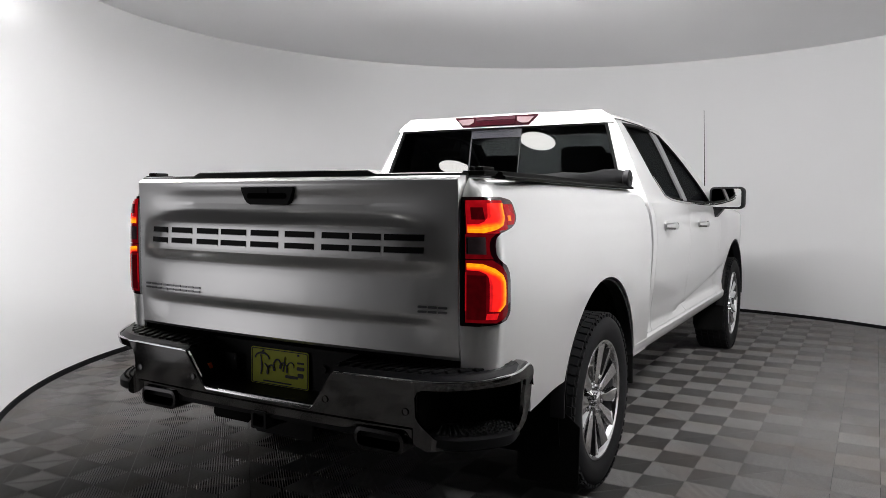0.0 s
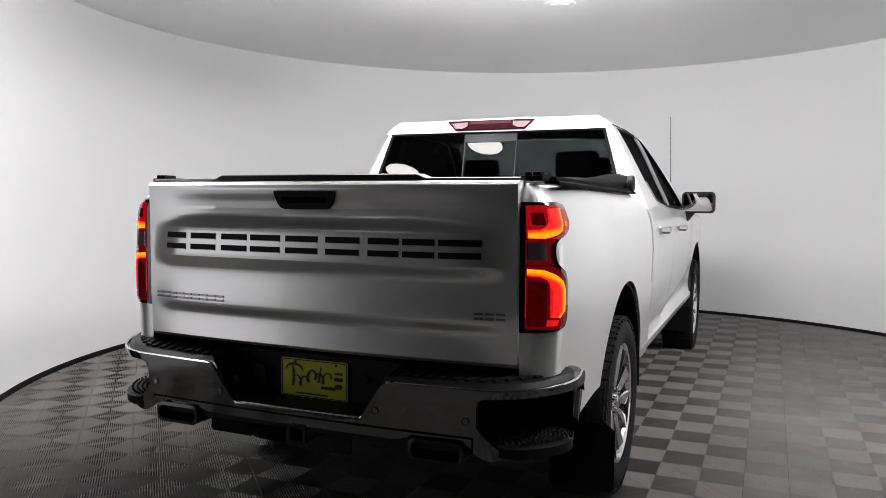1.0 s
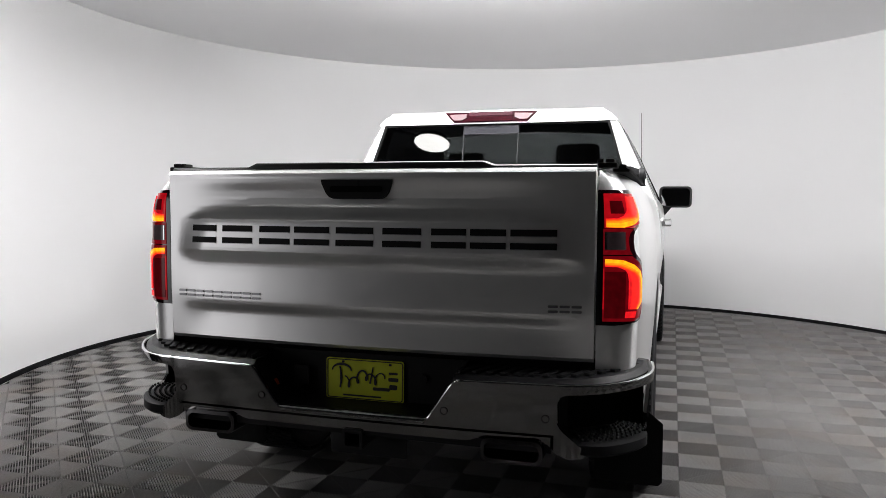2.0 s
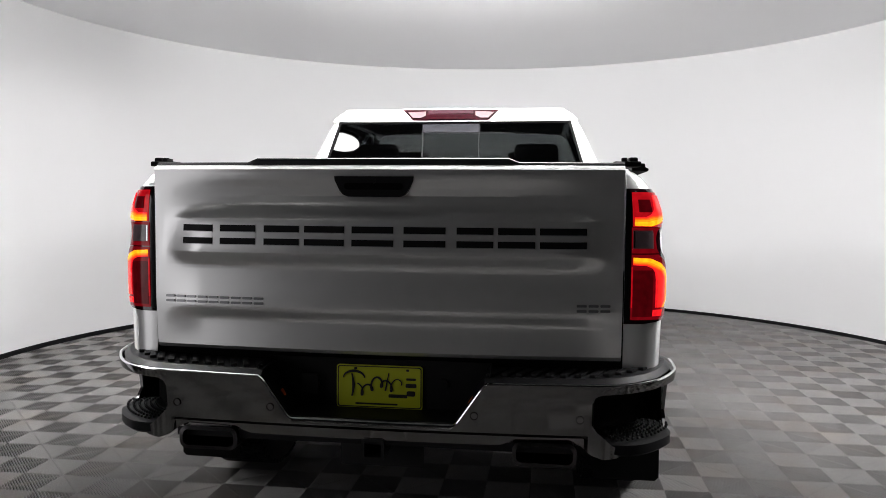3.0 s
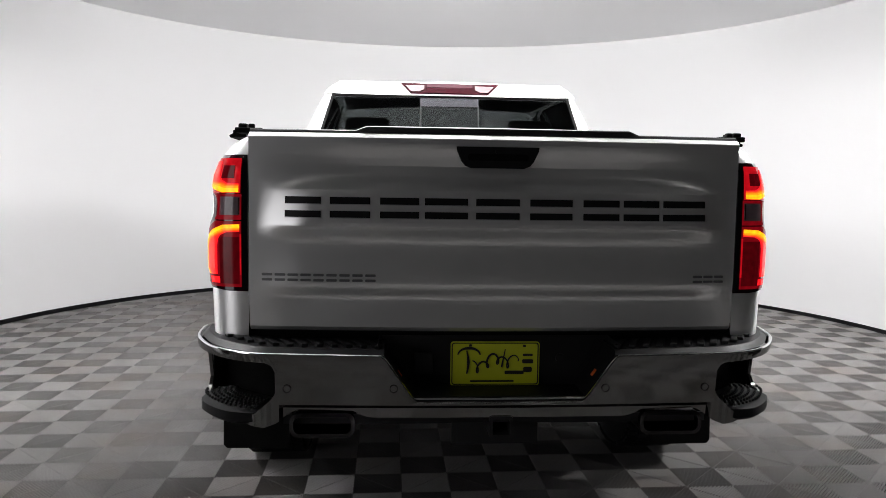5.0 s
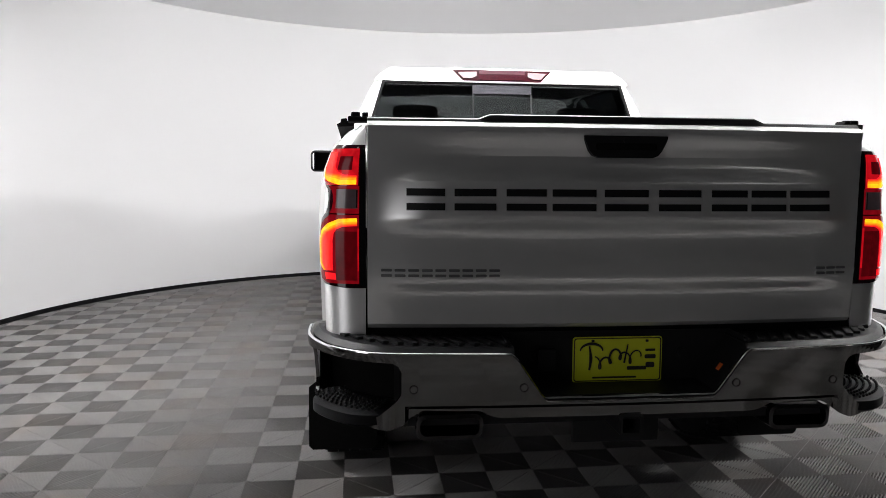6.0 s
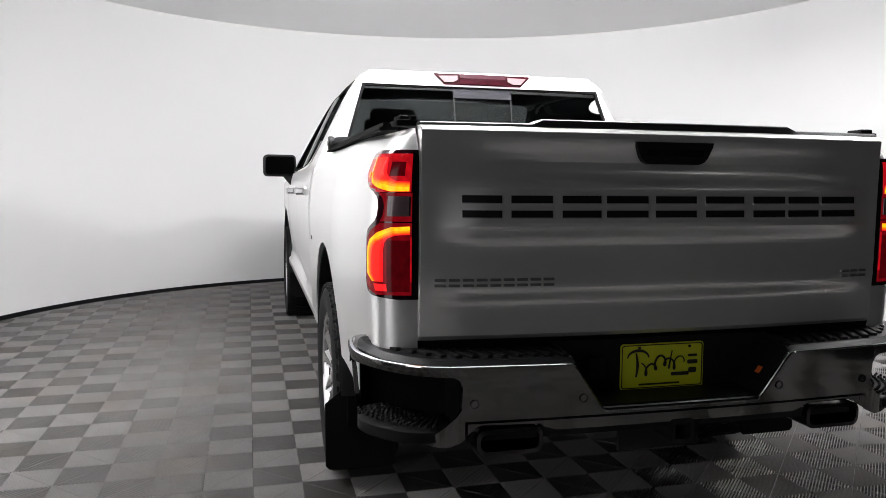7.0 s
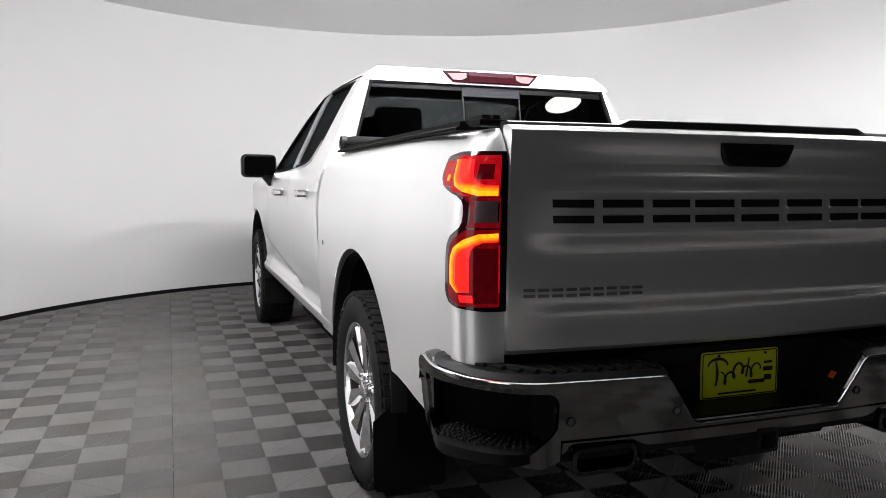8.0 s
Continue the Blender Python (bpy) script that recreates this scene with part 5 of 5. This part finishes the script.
def mirrors():
    for s in (1, -1):
        bm = bmesh.new()
        loops = []
        for y, k in ((3.80, 0.93), (3.81, 0.98), (3.86, 1.0), (3.93, 0.97), (3.98, 0.84), (4.005, 0.6)):
            loops.append([(s * (1.085 + a), y, 1.342 + b) for a, b in rounded(0.252 * k, 0.170 * k, 0.035 * k, 4)])
        loft(bm, loops)
        house = tpart("door_mirror", bm, BLACK, None, "black door mirror on a black arm")
        bm = bmesh.new()
        prism(bm, rounded(0.215, 0.138, 0.022), lambda a, b, d: (s * (1.085 + a), (3.781 + 0.13 * a if s < 0 else 3.797) + d, 1.342 + b), 0.02)
        tpart("mirror_glass", bm, MIRROR, house, "mirror glass")
        bm = bmesh.new()
        loft(bm, [[(s * x, y, z) for x, y, z in lp] for lp in (
            ((0.955, 3.78, 1.14), (0.955, 3.96, 1.14), (0.955, 3.97, 1.31), (0.955, 3.78, 1.31)),
            ((1.01, 3.81, 1.20), (1.01, 3.95, 1.20), (1.01, 3.96, 1.30), (1.01, 3.82, 1.30)),
            ((1.06, 3.86, 1.262), (1.06, 3.94, 1.262), (1.06, 3.95, 1.30), (1.06, 3.86, 1.30)))])
        tpart("mirror_arm", bm, BLACK, house)
    bm = bmesh.new()
    tube(bm, [(0.80, 4.48, 1.26), (0.80, 4.48, 1.29), (0.795, 4.46, 1.6), (0.785, 4.43, 2.08)], [0.012, 0.006, 0.003, 0.0018], 8)
    tpart("antenna", bm, BLACK, None, "thin black whip antenna")


def wheel_meshes():
    bm = bmesh.new()
    R = 0.412
    prof = [(0.262, 0.085), (0.27, 0.108), (0.292, 0.126), (0.33, 0.138), (0.365, 0.136), (0.388, 0.126), (0.399, 0.112), (0.403, 0.09), (0.404, 0.0)]
    prof = prof + [(r, -x) for r, x in reversed(prof[:-1])]
    lathe(bm, prof, 72)
    # tread blocks and shoulder lugs
    n = 60
    for k in range(n):
        a0 = 2 * math.pi * k / n
        for x0, x1, lag, h in ((-0.120, -0.078, 0.0, 0.010), (-0.070, -0.026, 0.5, 0.010), (-0.020, 0.020, 0.2, 0.010), (0.026, 0.070, 0.6, 0.010), (0.078, 0.120, 0.1, 0.010), (0.112, 0.131, 0.1, -0.006), (-0.131, -0.112, 0.0, -0.006)):
            wide = (2 * math.pi / n) * (0.80 if h > 0 else 0.5 + 0.2 * (k % 2))
            a = a0 + lag * 2 * math.pi / n
            vs = []
            for r in (0.390, R if h > 0 else 0.403):
                for x, aa in ((x0, a), (x1, a + 0.018), (x1, a + wide + 0.018), (x0, a + wide)):
                    vs.append(bm.verts.new((x, r * math.cos(aa), r * math.sin(aa))))
            for q in ((4, 5, 6, 7), (0, 1, 5, 4), (1, 2, 6, 5), (2, 3, 7, 6), (3, 0, 4, 7)):
                bm.faces.new([vs[i] for i in q])
    tyre = mesh_of(bm, "tyre", RUBBER, 30)
    bm = bmesh.new()
    prof = [(0.278, 0.112), (0.284, 0.116), (0.281, 0.122), (0.272, 0.122), (0.262, 0.116), (0.255, 0.105), (0.251, 0.092), (0.262, 0.085)]
    lathe(bm, prof, 72, close=True)
    lathe(bm, [(0.0, 0.085), (0.05, 0.086), (0.085, 0.088), (0.092, 0.080), (0.09, 0.05), (0.0, 0.05)], 36)
    bmesh.ops.remove_doubles(bm, verts=bm.verts[:], dist=1e-6)
    rim = mesh_of(bm, "wheel", ALLOY, 24)
    bm = bmesh.new()
    lathe(bm, [(0.2505, 0.096), (0.246, 0.075), (0.240, 0.0), (0.245, -0.10), (0.265, -0.112), (0.275, -0.112), (0.268, -0.10), (0.252, -0.02), (0.258, 0.085)], 56, close=True)
    barrel = mesh_of(bm, "barrel", ALLOY_DARK, 30)
    spokes = []
    for side in (-1, 1):
        bm = bmesh.new()
        loops = []
        for r, off, w, x, t in ((0.045, 0.015, 0.030, 0.084, 0.030), (0.085, 0.022, 0.042, 0.092, 0.028), (0.130, 0.033, 0.056, 0.098, 0.026), (0.180, 0.046, 0.070, 0.103, 0.026), (0.225, 0.058, 0.082, 0.108, 0.028), (0.262, 0.066, 0.090, 0.112, 0.04)):
            c = side * off
            loops.append([(x + dx, r, c + dw) for dw, dx in ((-w / 2, -t), (-w / 2, -0.026 if side > 0 else -0.004), (-side * 0.22 * w - 0.03 * w, 0.003), (-side * 0.22 * w + 0.03 * w, 0.003), (w / 2, -0.026 if side < 0 else -0.004), (w / 2, -t))])
        loft(bm, loops)
        spokes.append(mesh_of(bm, "spoke", ALLOY, 20))
    bm = bmesh.new()
    lathe(bm, [(0.0, 0.112), (0.024, 0.111), (0.034, 0.106), (0.037, 0.085), (0.0, 0.085)], 28)
    bmesh.ops.remove_doubles(bm, verts=bm.verts[:], dist=1e-6)
    cap = mesh_of(bm, "hub_cap", BRIGHT)
    bm = bmesh.new()
    tube(bm, [(0.082, 0, 0), (0.106, 0, 0)], [0.0115, 0.0095], 6)
    nut = mesh_of(bm, "lug_nut", BRIGHT)
    bm = bmesh.new()
    lathe(bm, [(0.06, 0.02), (0.17, 0.02), (0.17, -0.01), (0.06, -0.01)], 40, close=True)
    block(bm, (0.005, 0.0, 0.15), (0.07, 0.16, 0.07), 0.01)
    disc = mesh_of(bm, "brake_disc", ALLOY_DARK)
    bm = bmesh.new()
    lathe(bm, [(0.0, -0.02), (0.238, -0.02), (0.238, -0.03), (0.0, -0.03)], 40)
    bmesh.ops.remove_doubles(bm, verts=bm.verts[:], dist=1e-6)
    back = mesh_of(bm, "brake_shield", MATT)
    return tyre, rim, barrel, cap, nut, disc, back, spokes


def wheels():
    tyre, rim, barrel, cap, nut, disc, back, spokes = wheel_meshes()
    for s, y, turn in ((1, AXLE_R, 8), (-1, AXLE_R, 40), (1, AXLE_F, 25), (-1, AXLE_F, 5)):
        w = tagged(new("wheel", rim), "polished alloy wheel with split spokes")
        w.parent = truck
        w.matrix_local = Matrix.Translation((s * 0.865, y - 2.4, HUB + ground(s * 0.865))) @ Matrix.Rotation(0 if s > 0 else math.pi, 4, "Z") @ Matrix.Rotation(radians(turn), 4, "X")
        for name, me in (("tyre", tyre), ("barrel", barrel), ("hub_cap", cap), ("brake_disc", disc), ("brake_shield", back)):
            new(name, me).parent = w
        for k in range(6):
            o = new("lug_nut", nut)
            o.parent = w
            a = k * math.pi / 3 + math.pi / 6
            o.location = (0, 0.062 * math.cos(a), 0.062 * math.sin(a))
            for me in spokes:
                sp = new("spoke", me)
                sp.parent = w
                sp.rotation_euler = (k * math.pi / 3, 0, 0)


def underbody():
    bm = bmesh.new()
    for s in (1, -1):
        block(bm, (s * 0.46, 2.9, 0.56), (0.09, 5.5, 0.13), 0.01)
    tpart("chassis_rails", bm, STEEL)
    bm = bmesh.new()
    tube(bm, [(-0.75, AXLE_R, HUB), (0.75, AXLE_R, HUB)], 0.05, 14)
    tube(bm, [(-0.18, AXLE_R, HUB), (-0.10, AXLE_R, HUB), (0.0, AXLE_R, HUB), (0.10, AXLE_R, HUB), (0.18, AXLE_R, HUB)], [0.06, 0.13, 0.16, 0.13, 0.06], 18)
    tpart("rear_axle", bm, STEEL)
    bm = bmesh.new()
    tube(bm, [(-0.75, AXLE_F, HUB), (0.75, AXLE_F, HUB)], 0.045, 12)
    tpart("front_axle", bm, STEEL)
    bm = bmesh.new()
    lathe(bm, [(0.20, -0.09), (0.36, -0.10), (0.38, -0.05), (0.38, 0.05), (0.36, 0.10), (0.20, 0.09)], 40, close=True)
    bmesh.ops.rotate(bm, verts=bm.verts[:], cent=(0, 0, 0), matrix=Matrix.Rotation(math.pi / 2, 3, "Y"))
    bmesh.ops.translate(bm, verts=bm.verts[:], vec=(0, 0.55, 0.62))
    tpart("spare_tyre", bm, RUBBER)
    bm = bmesh.new()
    block(bm, (0, 3.2, 0.62), (1.75, 5.0, 0.02))
    tpart("underfloor", bm, STEEL)
    bm = bmesh.new()
    block(bm, (-0.66, 2.75, 0.44), (0.34, 1.55, 0.30), 0.05, segments=3)
    tpart("fuel_tank", bm, MATT, None, "black plastic fuel tank under the cab")
    bm = bmesh.new()
    tube(bm, [(0, 2.0, 0.46), (0, 3.0, 0.46), (0, 3.2, 0.44), (0, 3.9, 0.46), (0, 4.3, 0.50)], [0.045, 0.05, 0.14, 0.18, 0.22], 16)
    tpart("gearbox", bm, STEEL)
    bm = bmesh.new()
    block(bm, (0.62, 2.9, 0.46), (0.26, 0.9, 0.18), 0.06, segments=3)
    tpart("silencer", bm, STEEL)
    bm = bmesh.new()
    block(bm, (0, 4.95, 0.42), (1.2, 0.9, 0.22), 0.05)
    tpart("engine_guard", bm, MATT)
    for s in (1, -1):
        bm = bmesh.new()
        tube(bm, [(s * 0.573, 0.05, 0.486), (s * 0.573, 0.35, 0.49), (s * 0.62, 0.7, 0.53), (s * 0.60, 1.2, 0.62), (s * 0.40, 2.0, 0.50), (s * 0.3, 3.4, 0.45)], 0.038, 12)
        tpart("exhaust_pipe", bm, STEEL)
        # mud flaps
        for yc, d in ((AXLE_R, -0.47), (AXLE_F, -0.47)):
            bm = bmesh.new()
            rows = [[(s * x, yc + d - 0.05 * (0.6 - z) + 0.02 * (x - 0.75), z) for x in steps((0.775 if yc == AXLE_R else 0.745) + (0.015 if k == 0 else 0), ((1.048 if yc == AXLE_R else 0.985) if z < 0.42 else 0.985) - (0.015 if k == 0 else 0), 6)] for k, z in enumerate([0.145, 0.160] + steps(0.20, 0.60, 8) if yc == AXLE_R else steps(0.22, 0.60, 9))]
            sheet(bm, rows)
            thick(bm, 0.006)
            tpart("mud_flap", bm, MATT, None, "black rubber mud flap")
        bm = bmesh.new()
        block(bm, (s * 0.950, AXLE_R + 0.505, 0.445), (0.08, 0.02, 0.16), 0.004)
        tpart("liner_end", bm, MATT)


for side in (1, -1):
    bedside(side)
    arch_lip(side, AXLE_R)
    arch_lip(side, AXLE_F)
    cab_side(side)
    greenhouse(side)
    tail_light(side)
cab_top()
cabin()
bed()
tailgate()
rear_bumper()
number_plate()
bed_cover()
mirrors()
wheels()
underbody()


RIBS = 24                   # ribs along each edge of a tile


# ---- floor of ribbed tiles, laid diagonally ----
def tile_geometry():
    """One tile: four triangular fields, each with ribs square to its own edge."""
    verts, faces = [], []
    half = CELL - 0.0012
    deep = half / math.sqrt(2)
    pitch, wide, high = CELL * math.sqrt(2) / RIBS, 0.0044, 0.0145
    cap = 0.0085
    for sx, sy in ((1, 1), (-1, -1), (1, -1), (-1, 1)):
        nx, ny = sx / math.sqrt(2), sy / math.sqrt(2)
        ex, ey = -ny, nx
        for i in range(RIBS):
            t = (i - (RIBS - 1) / 2) * pitch
            # the rib's two ends follow the slanted border of its field
            b = len(verts)
            for end in (0, 1):
                for k, z in ((-0.0008, -high), (-0.0008, -cap), (-wide / 2, -cap + 0.0003), (-wide / 2, -0.0042), (-0.0006, 0.0), (0.0006, 0.0), (wide / 2, -0.0042), (wide / 2, -cap + 0.0003), (0.0008, -cap), (0.0008, -high)):
                    d = deep - 0.0004 if end else abs(t + k) + 0.0016
                    d = min(d, deep - 0.0004)
                    verts.append((nx * d + ex * (t + k), ny * d + ey * (t + k), z))
            for q in range(9):
                faces.append((b + q, b + q + 1, b + 11 + q, b + 10 + q))
            faces.append((b + 7, b + 6, b + 3, b + 2))
            faces.append((b + 6, b + 5, b + 4, b + 3))
    # rim of the tile
    h = half
    for (xa, ya), (xb, yb) in (((h, 0), (0, h)), ((0, h), (-h, 0)), ((-h, 0), (0, -h)), ((0, -h), (h, 0))):
        b = len(verts)
        s = 1 - 0.0016 / h
        for x, y, z in ((xa, ya, -high), (xa, ya, -0.0030), (xa * s, ya * s, -0.0030), (xa * s, ya * s, -high)):
            verts.append((x, y, z))
        for x, y, z in ((xb, yb, -high), (xb, yb, -0.0030), (xb * s, yb * s, -0.0030), (xb * s, yb * s, -high)):
            verts.append((x, y, z))
        for i in range(3):
            faces.append((b + i, b + i + 1, b + 5 + i, b + 4 + i))
    return verts, faces


def floor_tiles():
    bm = bmesh.new()
    ring = [(CX + (RAD + 0.05) * math.cos(a), CY + (RAD + 0.05) * math.sin(a)) for a in steps(-1.05, math.pi + 1.05, 90)] + [(-2.4, -4.2), (2.4, -4.2)]
    ring = [(max(-4.2, min(4.2, x)), y) for x, y in ring]
    loft(bm, [[(x, y, -0.0155) for x, y in ring], [(x, y, -0.0205) for x, y in ring]])
    base = solid("floor", bm, UNDER, "grey ribbed plastic garage floor tiles in a checker of rib directions", "floor", kind="structure")
    base.location.z = SINK
    base.rotation_euler = (0, -SLOPE, 0)
    verts, faces = tile_geometry()
    spots = []
    for i in range(-23, 25):
        for j in range(-22, 39):
            if (i + j) % 2 == 0:
                continue
            x, y = GX + i * CELL, GY + j * CELL
            inside = math.hypot(x - CX, y - CY) < RAD + 0.12
            if inside or (abs(x) < 2.35 and -4.1 < y < 1.0):
                spots.append((x, y))
    near = sorted(spots, key=lambda p: (p[1] > 3.6, -abs(p[0]) if abs(p[0]) < 1.0 else 0, abs(p[1] - 1.0)))[:300]
    chosen = set(near)
    me = bpy.data.meshes.new("floor_tile")
    me.from_pydata(verts, [], faces)
    me.materials.append(FLOOR)
    for x, y in near:
        o = new("floor_tile", me)
        o.parent = base
        o.location = (x, y, 0)
    v = np.array(verts)
    allv, allf = [], []
    f = np.array(faces)
    for k, (x, y) in enumerate(p for p in spots if p not in chosen):
        w = v + np.array((x, y, 0))
        d = np.hypot(w[:, 0] - CX, w[:, 1] - CY)
        if y > 0.6:
            k2 = np.minimum(1.0, (RAD + 0.04) / d)
            w[:, 0], w[:, 1] = CX + (w[:, 0] - CX) * k2, CY + (w[:, 1] - CY) * k2
        allv.append(w)
        allf.append(f + k * len(v))
    big = bpy.data.meshes.new("far_tiles")
    big.from_pydata(np.concatenate(allv).tolist(), [], np.concatenate(allf).tolist())
    big.materials.append(FLOOR)
    o = tagged(new("far_tiles", big), kind="stuff")
    o.parent = base


floor_tiles()
